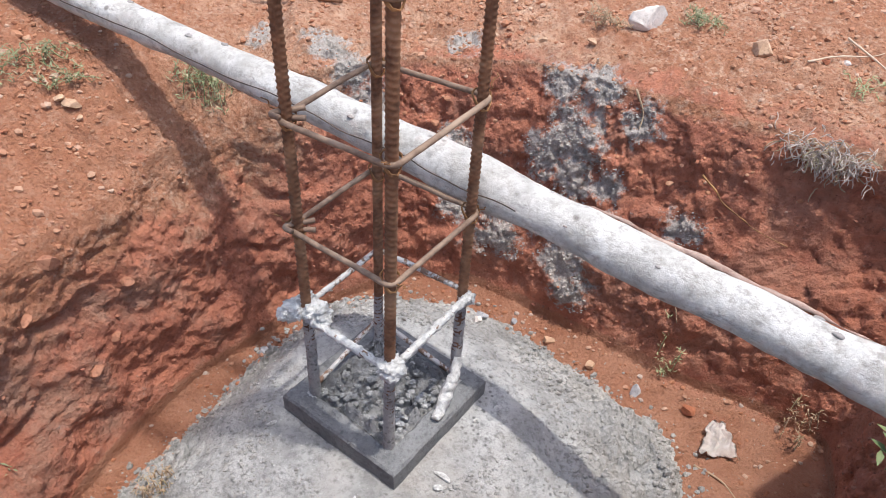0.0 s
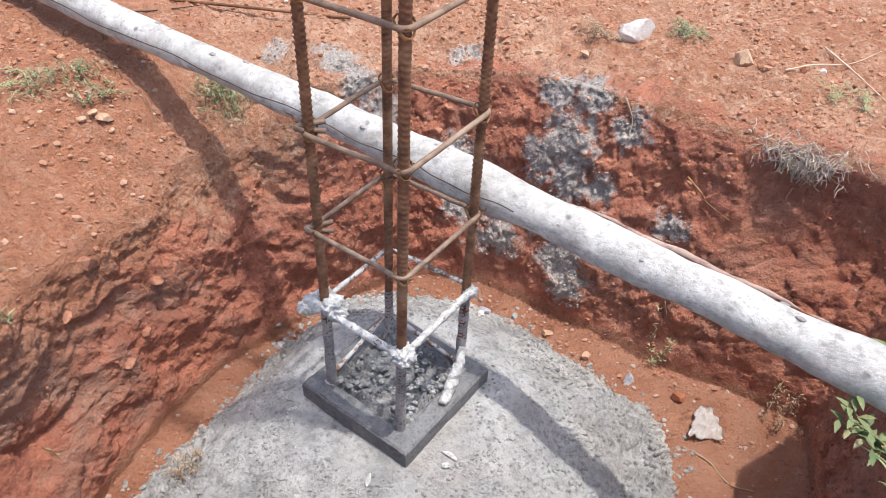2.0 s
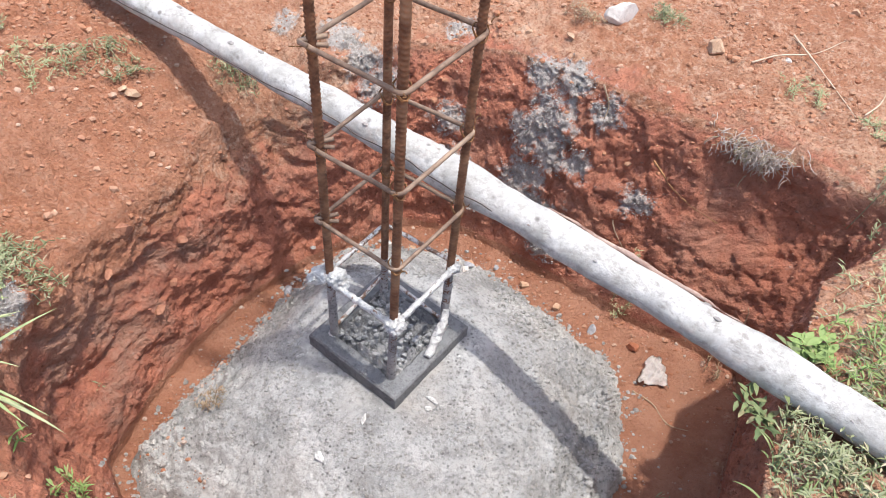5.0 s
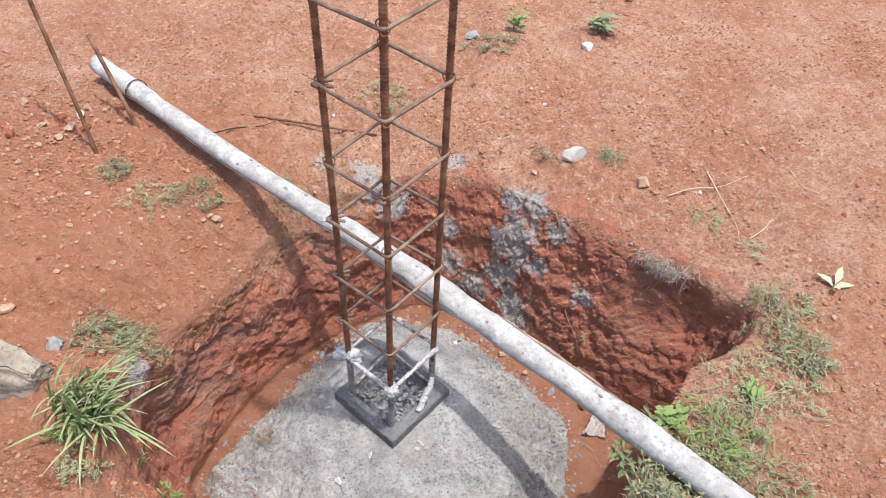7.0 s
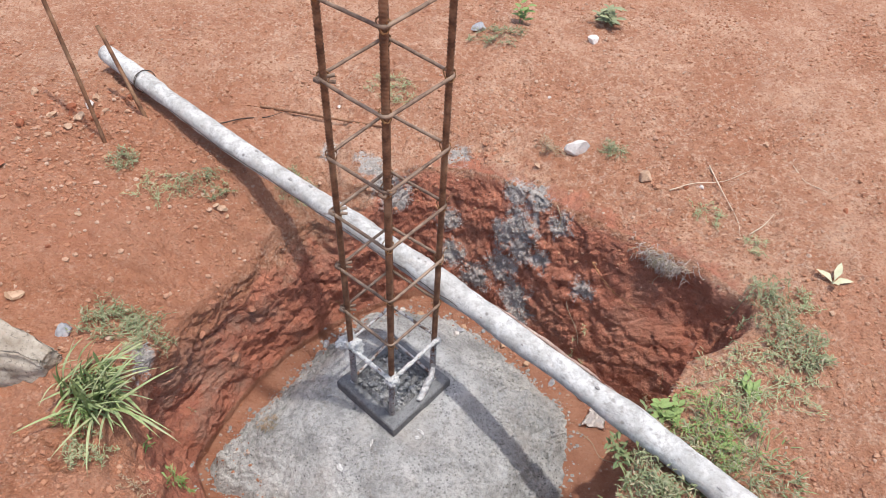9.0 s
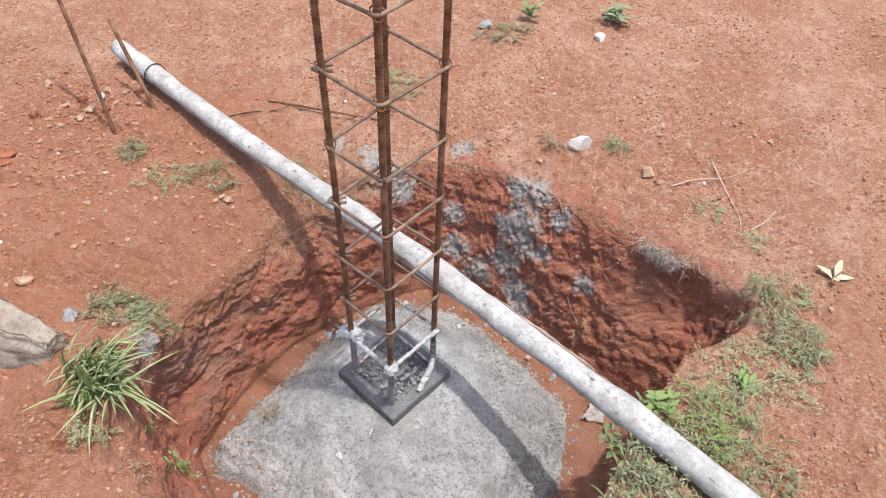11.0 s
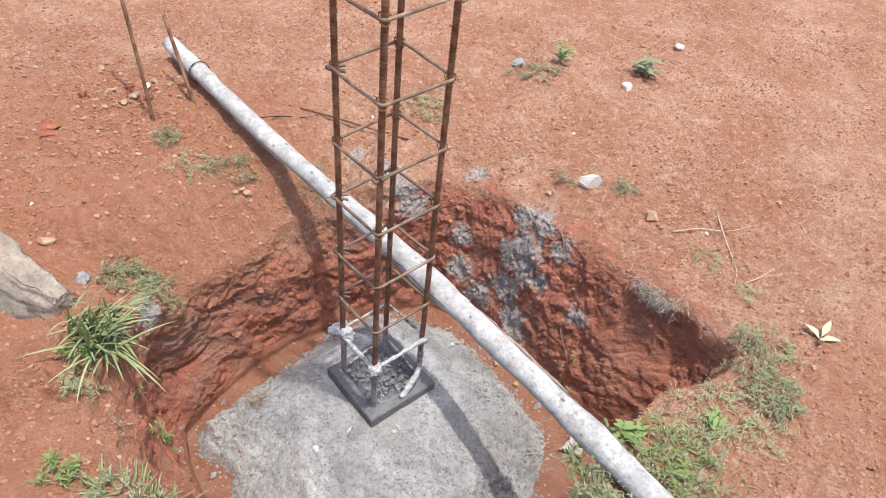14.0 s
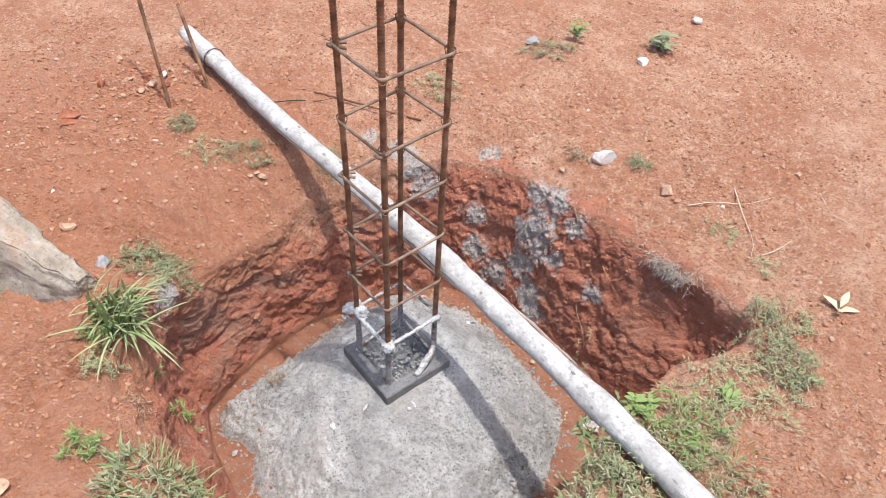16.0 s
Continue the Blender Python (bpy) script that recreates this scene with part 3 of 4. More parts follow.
for z, tilt, label in ((0.252, (0.03, 0.01), "steel stirrup half coated in pale dried mortar"), (0.040, (0.0, 0.36), "lowest stirrup coated in pale dried mortar")):
    path = ring_path(z, tilt)
    v, f = tube(path, 0.0046, 8, closed=True, wobble=0.0012, wscale=90)
    ring = part("stirrup", mesh_of("stirrup", v, f, PATCHY), cage, label)
    start = next(n for n, p in enumerate(path) if p.x > 0.115)
    coat = [p for p in path[-10:] + path[:start + 3]]
    v, f = tube(curve_through(coat, 5), 0.0062, 10, wobble=0.0042, wscale=130)
    part("mortar_coat", mesh_of("mortar_coat", v, f, MORT), ring, "thick pale dried mortar")


def lump(c, size, seed, mat, scale=28, amp=0.45, sub=4):
    bm = bmesh.new()
    bmesh.ops.create_icosphere(bm, subdivisions=sub, radius=1)
    for v in bm.verts:
        d = v.co.normalized()
        v.co = Vector((d.x * size[0], d.y * size[1], d.z * size[2])) * (1 + amp * fbm(d * 1.7 + Vector((seed, 0, 0)), 4) + 0.22 * fbm(d * 5 + Vector((seed, 0, 0)), 4))
        v.co += Vector(c)
    return bm_mesh("lump", bm, mat)


for c, size, seed in (((-0.137, 0.000, 0.25), (0.024, 0.020, 0.015), 1), ((-0.122, 0.012, 0.262), (0.014, 0.012, 0.011), 12), ((-0.096, -0.030, 0.252), (0.012, 0.011, 0.010), 14), ((-0.108, -0.012, 0.257), (0.020, 0.018, 0.013), 2), ((-0.158, -0.006, 0.248), (0.012, 0.012, 0.010), 9),
                      ((0.0, -0.133, 0.250), (0.022, 0.018, 0.014), 3), ((0.131, 0.0, 0.252), (0.012, 0.012, 0.012), 4)):
    part("mortar_lump", lump(c, size, seed, MORT), cage, "pale dried mortar lump")
for i, z0, z1, r in ((0, 0.0, 0.245, 0.0090), (1, 0.0, 0.235, 0.0088), (2, 0.0, 0.16, 0.0086), (3, 0.0, 0.24, 0.0090)):
    pts = [bar_at(i, z0 + (z1 - z0) * k / 24) for k in range(25)]
    v, f = tube(pts, lambda s, r=r: r * (1.15 - 0.2 * s), 12, wobble=0.0022, wscale=110)
    part("mortar_sleeve", mesh_of("mortar_sleeve", v, f, (GREYM, GREYM, GREYM, CONC)[i]), cage, "mortar splashed up the bar")
# wedge of mortar leaning from the bar down to the block
pts = curve_through([(0.124, -0.004, 0.115), (0.112, -0.028, 0.085), (0.094, -0.056, 0.060), (0.078, -0.082, 0.048)], 8)
v, f = tube(pts, lambda s: 0.007 + 0.0035 * math.sin(s * 3.1), 12, wobble=0.006, wscale=90)
part("mortar_lump", mesh_of("mortar_lump", v, f, MORT), cage, "pale dried mortar lump")


# ---- pole across the pit ----
AXIS = curve_through([(-1.06, 1.145, 0.505), (-0.55, 0.650, 0.494), (-0.1, 0.274, 0.459), (0.165, 0.045, 0.437), (0.43, -0.200, 0.418), (0.74, -0.506, 0.404), (1.45, -1.27, 0.402)], 26)
pole = empty("wooden_pole", AXIS[0], "long whitewashed tree-trunk pole with knots and cracks, laid across the pit", "wooden pole")


def pole_radius(s):
    return 0.0358 * (0.87 + 0.13 * smooth01(s * 2.2)) + 0.002 * math.sin(s * 17) + 0.0015 * math.sin(s * 43)


seg = 36
v, f = tube(AXIS, pole_radius, seg, wobble=0.0035, wscale=16)
for i in range(len(AXIS)):
    for j in range(seg):
        q = v[i * seg + j]
        o = q - AXIS[i]
        crack = math.exp(-((j - 20 - 2 * math.sin(i * 0.11)) / 0.8) ** 2) * (1 if 20 < i < 74 else 0)
        v[i * seg + j] = AXIS[i] + o * (1 - 0.09 * crack)
trunk = part("trunk", mesh_of("trunk", v, f, POLE), pole)
trunk.matrix_parent_inverse = Matrix.Translation(-AXIS[0])
KNOT = stone_material("knot_wood", (0.20, 0.18, 0.17), (0.42, 0.39, 0.37))
random.seed(5)
for k in range(17):
    s = 0.16 + 0.82 * (k + 1.6 * random.random()) / 18
    i = int(s * (len(AXIS) - 1))
    d = (AXIS[min(i + 1, len(AXIS) - 1)] - AXIS[i - 1]).normalized()
    w = random.uniform(-1.3, 0.9)
    side = Vector((-0.62, -0.7, 0)) * math.sin(-w) + Vector((0, 0, 1)) * math.cos(w)
    side = (side - d * side.dot(d)).normalized()
    c = AXIS[i] + side * (pole_radius(s) - 0.001)
    r = random.uniform(0.0025, 0.0058)
    bmk = bmesh.new()
    bmesh.ops.create_icosphere(bmk, subdivisions=2, radius=1)
    rot = d.to_track_quat("X", "Z").to_matrix()
    for q in bmk.verts:
        q.co = Vector((q.co.x * r * 1.5, q.co.y * r, q.co.z * r * 0.5)) * (1 + 0.3 * fbm(q.co * 2 + Vector((k, 0, 0))))
        q.co = rot @ q.co + c
    kn = part("knot", bm_mesh("knot", bmk, KNOT), pole, "dark branch knot")
    kn.matrix_parent_inverse = Matrix.Translation(-AXIS[0])
pts = [AXIS[i] + Vector((0.020, 0.018, 0.0255 + 0.002 * math.sin(i * 0.7))) for i in range(88, 118)]
v, f = tube(pts, lambda s: 0.0012 + 0.0034 * math.sin(math.pi * s), 8, wobble=0.003, wscale=60)
bk = part("bark_strip", mesh_of("bark_strip", v, f, BARK), pole, "reddish strip of peeling bark")
bk.matrix_parent_inverse = Matrix.Translation(-AXIS[0])


# ---- placing ----
def drop(x, y):
    """The place and normal of the surface below (x, y)."""
    best = GROUND.ray_cast(Vector((x, y, 5)), Vector((0, 0, -1)))
    other = FOOT.ray_cast(Vector((x, y, 5)), Vector((0, 0, -1)))
    if other[0] is not None and (best[0] is None or other[0].z > best[0].z):
        best = other
    return best[0], (best[1] if best[1].z > 0 else -best[1])


def stone_mesh(size, seed, mat, facets=13, sub=4):
    """An angular stone: a ball cut by some planes, then roughened."""
    rnd = random.Random(seed)
    planes = []
    for k in range(facets):
        d = Vector((rnd.gauss(0, 1), rnd.gauss(0, 1), rnd.gauss(0, 1))).normalized()
        planes.append((d, rnd.uniform(0.44, 0.72)))
    bm = bmesh.new()
    bmesh.ops.create_icosphere(bm, subdivisions=sub, radius=1)
    for v in bm.verts:
        c = v.co.copy()
        for d, h in planes:
            over = c.dot(d) - h
            if over > 0:
                c -= d * over * 0.98
        c *= 1 + 0.05 * fbm(c * 2.5 + Vector((seed, 0, 0)), 4)
        v.co = Vector((c.x * size[0], c.y * size[1], c.z * size[2]))
    return bm_mesh("stone", bm, mat, False)


def stone(name, x, y, size, seed, mat, label, category="stone", group="", turn=0, sink=0.35, tilt=(0, 0)):
    p, n = drop(x, y)
    ob = new(name, stone_mesh(size, seed, mat))
    ob.matrix_basis = pose(x, y, p.z + size[2] * (1 - sink) * 0.75, tilt[0], tilt[1], turn)
    return tagged(ob, label, category, group)


# ---- stones ----
stone("stone", 0.648, 0.70, (0.050, 0.038, 0.044), 3, WHITE_STONE, "pale whitish fist-sized stone on the red ground", turn=20)
stone("stone", 0.853, 0.555, (0.034, 0.030, 0.028), 11, BROWN_STONE, "brown rounded fist-sized stone on the red ground", turn=50)
stone("stone", 0.839, 1.438, (0.040, 0.026, 0.026), 5, WHITE_STONE, "pale broken stone beside a green weed", turn=60)
stone("stone", 0.36, 1.50, (0.046, 0.032, 0.026), 6, GREY_STONE, "grey angular stone beside a grass tuft", turn=10)
stone("stone", -0.905, -0.035, (0.036, 0.030, 0.028), 7, GREY_STONE, "small grey broken stone at the rim of the pit", turn=35)
stone("stone", -1.055, 0.065, (0.034, 0.026, 0.013), 8, BROWN_STONE, "flat reddish-brown stone half sunk in the earth", turn=15)
stone("stone", 1.12, 1.86, (0.034, 0.024, 0.022), 17, WHITE_STONE, "pale pebble-sized stone far off on red ground")
stone("stone", -0.20, 1.80, (0.045, 0.030, 0.024), 18, GREY_STONE, "grey stone lying far off on the red ground")
for k, (x, y, s) in enumerate(((-0.547, 0.451, 0.020), (-0.570, 0.455, 0.012), (-0.535, 0.435, 0.010))):
    stone("pebble", x, y, (s, s * 0.8, s * 0.7), 20 + k, BROWN_STONE, "small tan pebble on the rim of the pit", "pebble", "pebbles on the rim", turn=40 * k)
for k, (x, y, s) in enumerate(((-1.255, 0.52, 0.045), (-1.235, 0.49, 0.036), (-1.28, 0.55, 0.03))):
    stone("clod", x, y, (s, s * 0.6, s * 0.35), 30 + k, CLOD, "flat dark red clod of dried earth", "clod", "flat clods", turn=20 + 15 * k, tilt=(8 * k, 5))
BANK = stone_material("bank_earth", (0.28, 0.12, 0.075), (0.44, 0.215, 0.135), 0.8)
for k, (x, y, s) in enumerate(((-0.56, 0.17, 0.030), (-0.53, 0.13, 0.022), (-0.60, 0.11, 0.018), (-0.50, 0.19, 0.020), (-0.47, 0.24, 0.018))):
    stone("bank_clod", x, y, (s, s * 0.75, s * 0.55), 160 + k, BANK, "red clod of earth breaking from the pit bank", "clod", "clods on the bank", turn=37 * k, sink=0.8, tilt=(9 * k - 20, 8))
stone("stone", -1.06, 0.875, (0.018, 0.026, 0.02), 41, WHITE_STONE, "pale splinter of stone beside a steel stake", turn=15)
for k, (x, y, s) in enumerate(((-1.02, 0.80, 0.022), (-1.06, 0.79, 0.026), (-1.10, 0.83, 0.020), (-0.99, 0.84, 0.018), (-1.12, 0.88, 0.024), (-1.16, 0.80, 0.022),
                               (-1.20, 0.90, 0.020), (-1.08, 0.73, 0.018), (-1.24, 0.74, 0.022), (-1.05, 0.93, 0.019), (-1.30, 0.82, 0.020), (-1.14, 0.70, 0.016), (-0.93, 0.93, 0.020),
                               (-0.90, 1.02, 0.026), (-0.97, 1.08, 0.022), (-1.22, 0.66, 0.017), (-1.01, 0.72, 0.014), (-1.27, 0.95, 0.021))):
    stone("rubble_stone", x, y, (s, s * 0.8, s * 0.7), 50 + k, (CLOD, BROWN_STONE)[k % 2], "small reddish rubble stone heaped near a stake", "stone", "rubble heap", turn=50 * k)
for k, (x, y, s, mt) in enumerate(((0.237, 0.305, 0.017, GREY_STONE), (0.258, 0.386, 0.018, BROWN_STONE), (0.221, 0.272, 0.016, WHITE_STONE), (-0.255, 0.312, 0.022, GREY_STONE),
                                   (-0.235, 0.300, 0.012, BROWN_STONE), (0.40, 0.295, 0.016, BROWN_STONE), (0.48, 0.21, 0.014, BROWN_STONE), (0.33, 0.36, 0.013, GREY_STONE),
                                   (0.16, 0.43, 0.022, GREY_STONE), (0.10, 0.45, 0.019, BROWN_STONE), (0.03, 0.46, 0.024, WHITE_STONE), (-0.02, 0.44, 0.016, BROWN_STONE),
                                   (0.655, 0.07, 0.022, CLOD), (0.56, 0.13, 0.018, GREY_STONE), (-0.50, -0.30, 0.014, GREY_STONE))):
    stone("pit_stone", x, y, (s, s * 0.85, s * 0.75), 70 + k, mt, "small stone lying on the silty pit floor", "stone", "stones in the pit", turn=33 * k, sink=0.25)
for k, (x, y, a, bb) in enumerate(((-0.067, -0.200, 0.015, 0.007), (-0.164, -0.257, 0.018, 0.011), (0.081, -0.165, 0.017, 0.006), (0.073, -0.185, 0.012, 0.007), (-0.20, -0.03, 0.011, 0.004),
                                   (0.20, -0.035, 0.009, 0.008), (0.155, -0.06, 0.007, 0.006))):
    stone("mortar_chip", x, y, (a, bb, 0.005), 95 + k, MORT, "pale flake of dried mortar on the footing", "mortar chip", "mortar chips", turn=70 + 31 * k, sink=0.2)
for k, (x, y, s) in enumerate(((-0.80, -0.78, 0.035), (-0.84, -0.84, 0.028), (-0.95, -0.60, 0.018), (-1.05, -0.42, 0.02), (1.28, -0.02, 0.015), (0.99, 0.52, 0.016), (1.05, 0.53, 0.014),
                               (0.50, 0.63, 0.018), (0.40, 0.67, 0.016), (0.33, 0.70, 0.014), (0.60, 1.05, 0.014), (0.45, 1.02, 0.016), (1.35, 0.75, 0.022), (1.5, 0.4, 0.016),
                               (-0.2, 0.95, 0.014), (-0.95, 0.35, 0.016), (-0.8, 0.33, 0.013), (-1.0, 0.22, 0.014), (-1.15, 0.18, 0.013), (0.9, 1.0, 0.015), (1.0, 0.75, 0.015))):
    stone("ground_stone", x, y, (s * 0.8, s * 0.62, s * 0.5), 120 + k, (BROWN_STONE, CLOD, WHITE_STONE, BROWN_STONE)[k % 4], "small stone on the red ground", "stone", "stones on the ground", turn=47 * k)

# granite block at the pit's side
TIP = {(-1, -1): (-0.880, -0.205, 0.33), (1, -1): (-0.866, -0.120, 0.33), (-1, 1): (-0.895, -0.190, 0.435), (1, 1): (-0.872, -0.140, 0.430)}
END = {(-1, -1): (-1.45, -0.25, 0.33), (1, -1): (-1.45, 0.22, 0.33), (-1, 1): (-1.45, -0.053, 0.70), (1, 1): (-1.45, 0.07, 0.87)}
bm = bmesh.new()
bmesh.ops.create_cube(bm, size=2)
bmesh.ops.subdivide_edges(bm, edges=bm.edges[:], cuts=34, use_grid_fill=True)
for v in bm.verts:
    u, a, c = (v.co.x + 1) / 2, v.co.y, v.co.z
    r = Vector()
    for (sa, sc), q in TIP.items():
        r += (Vector(q) * u + Vector(END[sa, sc]) * (1 - u)) * ((1 + sa * a) / 2) * ((1 + sc * c) / 2)
    v.co = r + Vector((fbm(r * 7), fbm(r * 7 + Vector((4, 0, 0))), fbm(r * 7 + Vector((0, 4, 0))))) * 0.016
    v.co += Vector((fbm(r * 30), fbm(r * 30 + Vector((4, 0, 0))), fbm(r * 30 + Vector((0, 4, 0))))) * 0.006
bmesh.ops.bevel(bm, geom=[e for e in bm.edges if e.calc_face_angle(0) > 1.0], offset=0.004, segments=2, affect="EDGES")
block = new("granite_block", bm_mesh("granite_block", bm, GRANITE))
tagged(block, "rough weathered granite block tilted on the rim of the pit", "stone block")


# ---- steel stakes and loose rods ----
def rod(name, points, r, mat, label, category, ribbed=False):
    v, f = tube(points, r, 10, wobble=0.0006, wscale=120)
    return tagged(new(name, mesh_of(name, v, f, mat)), label, category)


rod("steel_stake", curve_through([(-0.945, 0.662, 0.36), (-0.985, 0.73, 0.60), (-1.04, 0.81, 0.90), (-1.10, 0.90, 1.25)], 14), 0.0068, RUST, "rusty ribbed steel stake leaning out of the ground", "steel stake")
rod("steel_stake", curve_through([(-0.85, 0.825, 0.40), (-0.885, 0.86, 0.50), (-0.935, 0.92, 0.61), (-0.985, 0.98, 0.715)], 10), 0.0072, RUST, "short rusty steel stake leaning over the wooden pole", "steel stake")
i0 = 9
c0 = AXIS[i0]
d0 = (AXIS[i0 + 1] - AXIS[i0 - 1]).normalized()
s0 = d0.cross(Vector((0, 0, 1))).normalized()
u0 = s0.cross(d0)
ring = [c0 + d0 * 0.004 * math.sin(k * 0.6) + (s0 * math.cos(k * 0.25) + u0 * math.sin(k * 0.25)) * 0.0415 for k in range(52)]
rod("binding_wire", ring, 0.0014, DARKWIRE, "loop of dark binding wire round the wooden pole", "wire")
flat = [drop(-0.48 + 0.44 * k / 24, 0.93 - 0.10 * k / 24)[0] for k in range(25)]
line = [flat[0].lerp(flat[-1], k / 24) for k in range(25)]
rise = sorted(a.z - p.z for a, p in zip(flat, line))[20]
rod("steel_rod", [p + Vector((0, 0, rise + 0.003)) for p in line], 0.0040, RUST, "thin rusty steel rod lying on the red ground", "steel rod")
rod("steel_rod", [(lambda p: p[0] + Vector((0, 0, 0.02 + 0.004 * k)))(drop(1.00 + 0.20 * k / 10, -0.77 + 0.15 * k / 10)) for k in range(11)], 0.0055, RUST, "short ribbed steel rod lying beside the pole", "steel rod")
v, f = tube([AXIS[k] + Vector((-0.030 - 0.002 * math.sin(k), -0.030, 0.012 + 0.004 * math.sin(k * 0.4))) for k in range(8, 84)], 0.0010, 6)
tagged(new("binding_wire", mesh_of("binding_wire", v, f, DARKWIRE)), "long thin dark wire running along the wooden pole", "wire")


# ---- torn sheet ----
bm = bmesh.new()
N = 22
grid = {}
for j in range(N + 1):
    for i in range(N + 1):
        u, w = i / N - 0.5, j / N - 0.5
        x = u * 0.085 * (1 - 0.6 * (w + 0.5)) + 0.012 * w
        y = w * 0.085
        p = Vector((x, y, 0.006 + 0.022 * abs(fbm(Vector((u * 3, w * 3, 2)), 4)) + 0.004 * abs(noise.noise(Vector((u * 14, w * 14, 0))))))
        p += Vector((fbm(Vector((w * 5, 1, 0))), fbm(Vector((u * 5, 5, 0))), 0)) * 0.006
        grid[i, j] = bm.verts.new(p)
for j in range(N):
    for i in range(N):
        bm.faces.new((grid[i, j], grid[i + 1, j], grid[i + 1, j + 1], grid[i, j + 1]))
bmesh.ops.solidify(bm, geom=bm.faces[:], thickness=0.0012)
SHEET = stone_material("torn_plastic", (0.72, 0.64, 0.60), (0.82, 0.78, 0.75), 0.1)
p, n = drop(0.69, -0.01)
sheet = new("plastic_sheet", bm_mesh("plastic_sheet", bm, SHEET))
sheet.matrix_basis = pose(0.69, -0.01, p.z + 0.002, 0, 0, -12)
tagged(sheet, "crumpled torn pale plastic sheet on the pit floor", "plastic sheet")


# ---- plants ----
def add_leaf(vs, fs, base, d, up, length, width, fold=0.25, curl=0.0):
    d = d.normalized()
    side = d.cross(up)
    if side.length < 1e-4:
        side = d.orthogonal()
    side.normalize()
    up = side.cross(d)
    k = len(vs)
    mid = base + d * length * 0.45
    vs += [base, mid + side * width * 0.5 + up * width * fold, mid, mid - side * width * 0.5 + up * width * fold, base + d * length - up * length * curl,
           base + d * length * 0.75 + side * width * 0.34 - up * length * curl * 0.5 + up * width * fold * 0.6, base + d * length * 0.75 - side * width * 0.34 - up * length * curl * 0.5 + up * width * fold * 0.6]
    fs += [(k, k + 2, k + 1), (k, k + 3, k + 2), (k + 1, k + 2, k + 5), (k + 2, k + 4, k + 5), (k + 2, k + 3, k + 6), (k + 2, k + 6, k + 4)]


def add_blade(vs, fs, base, az, length, width, rise, droop, rows=6):
    d = Vector((math.cos(az), math.sin(az), 0))
    side = Vector((-d.y, d.x, 0))
    k = len(vs)
    p = Vector(base)
    ang = rise
    for i in range(rows + 1):
        s = i / rows
        w = width * (0.7 + 0.6 * s) * (1 - s ** 2.2)
        fold = Vector((0, 0, 1)) * w * 0.25
        vs += [p + side * w * 0.5 + fold, p, p - side * w * 0.5 + fold]
        p = p + (d * math.cos(ang) + Vector((0, 0, 1)) * math.sin(ang)) * (length / rows)
        ang -= droop / rows
    for i in range(rows):
        a, b2 = k + 3 * i, k + 3 * i + 3
        fs += [(a, a + 1, b2 + 1, b2), (a + 1, a + 2, b2 + 2, b2 + 1)]


def plant(name, vs, fs, mat, label, category, group="", kind=""):
    return tagged(new(name, mesh_of(name, vs, fs, mat)), label, category, group, kind)


def grass_clump(x, y, radius, count, length, width, seed, mat, label, category="grass", group="", lean=None, z=None, name="grass_clump"):
    rnd = random.Random(seed)
    vs, fs = [], []
    for _ in range(count):
        a, r = rnd.uniform(0, 2 * math.pi), radius * math.sqrt(rnd.random())
        bx, by = x + r * math.cos(a), y + r * math.sin(a)
        q = drop(bx, by)[0]
        az = a + rnd.gauss(0, 0.5) if lean is None else lean + rnd.gauss(0, 0.75)
        zz = q.z if z is None else max(q.z, z)
        add_blade(vs, fs, (bx, by, zz - 0.004), az, length * rnd.uniform(0.45, 1.1), width * rnd.uniform(0.7, 1.2), rnd.uniform(0.5, 1.35), rnd.uniform(0.6, 2.0))
    return plant(name, vs, fs, mat, label, category, group, "stuff")


def creeper(x, y, radius, stems, leaf, seed, mat, label, group="", spread=(1, 1), name="creeping_weed", lift=0.012):
    rnd = random.Random(seed)
    vs, fs = [], []
    for _ in range(int(stems * 0.75)):
        a0, r0 = rnd.uniform(0, 2 * math.pi), 0.85 * radius * math.sqrt(rnd.random())
        px, py = x + spread[0] * r0 * math.cos(a0), y + spread[1] * r0 * math.sin(a0)
        az = rnd.uniform(0, 2 * math.pi)
        pts = []
        h0 = rnd.uniform(0.002, lift)
        for k in range(int(rnd.uniform(4, 9))):
            q = drop(px, py)[0]
            pts.append(Vector((px, py, q.z + h0 + lift * 0.9 * math.sin(k * 0.5) * rnd.uniform(0.4, 1.2))))
            az += rnd.gauss(0, 0.35)
            px += math.cos(az) * radius * 0.085 * spread[0]
            py += math.sin(az) * radius * 0.085 * spread[1]
        for i in range(1, len(pts)):
            if abs(pts[i].z - pts[i - 1].z) > 0.05:
                pts = pts[:i]
                break
        if len(pts) < 2:
            continue
        v2, f2 = tube(pts, 0.0009, 4)
        k0 = len(vs)
        vs += v2
        fs += [tuple(i + k0 for i in g) for g in f2]
        for i in range(len(pts)):
            for _2 in range(rnd.choice((1, 2, 2, 3))):
                la = rnd.uniform(0, 2 * math.pi)
                d = Vector((math.cos(la), math.sin(la), rnd.uniform(0.1, 1.0)))
                add_leaf(vs, fs, pts[i] + Vector((rnd.gauss(0, 0.003), rnd.gauss(0, 0.003), 0)), d, Vector((0, 0, 1)), leaf * rnd.uniform(0.45, 1.05), leaf * rnd.uniform(0.10, 0.20), 0.2, rnd.uniform(0, 0.3))
    return plant(name, vs, fs, mat, label, "weed", group, "stuff")


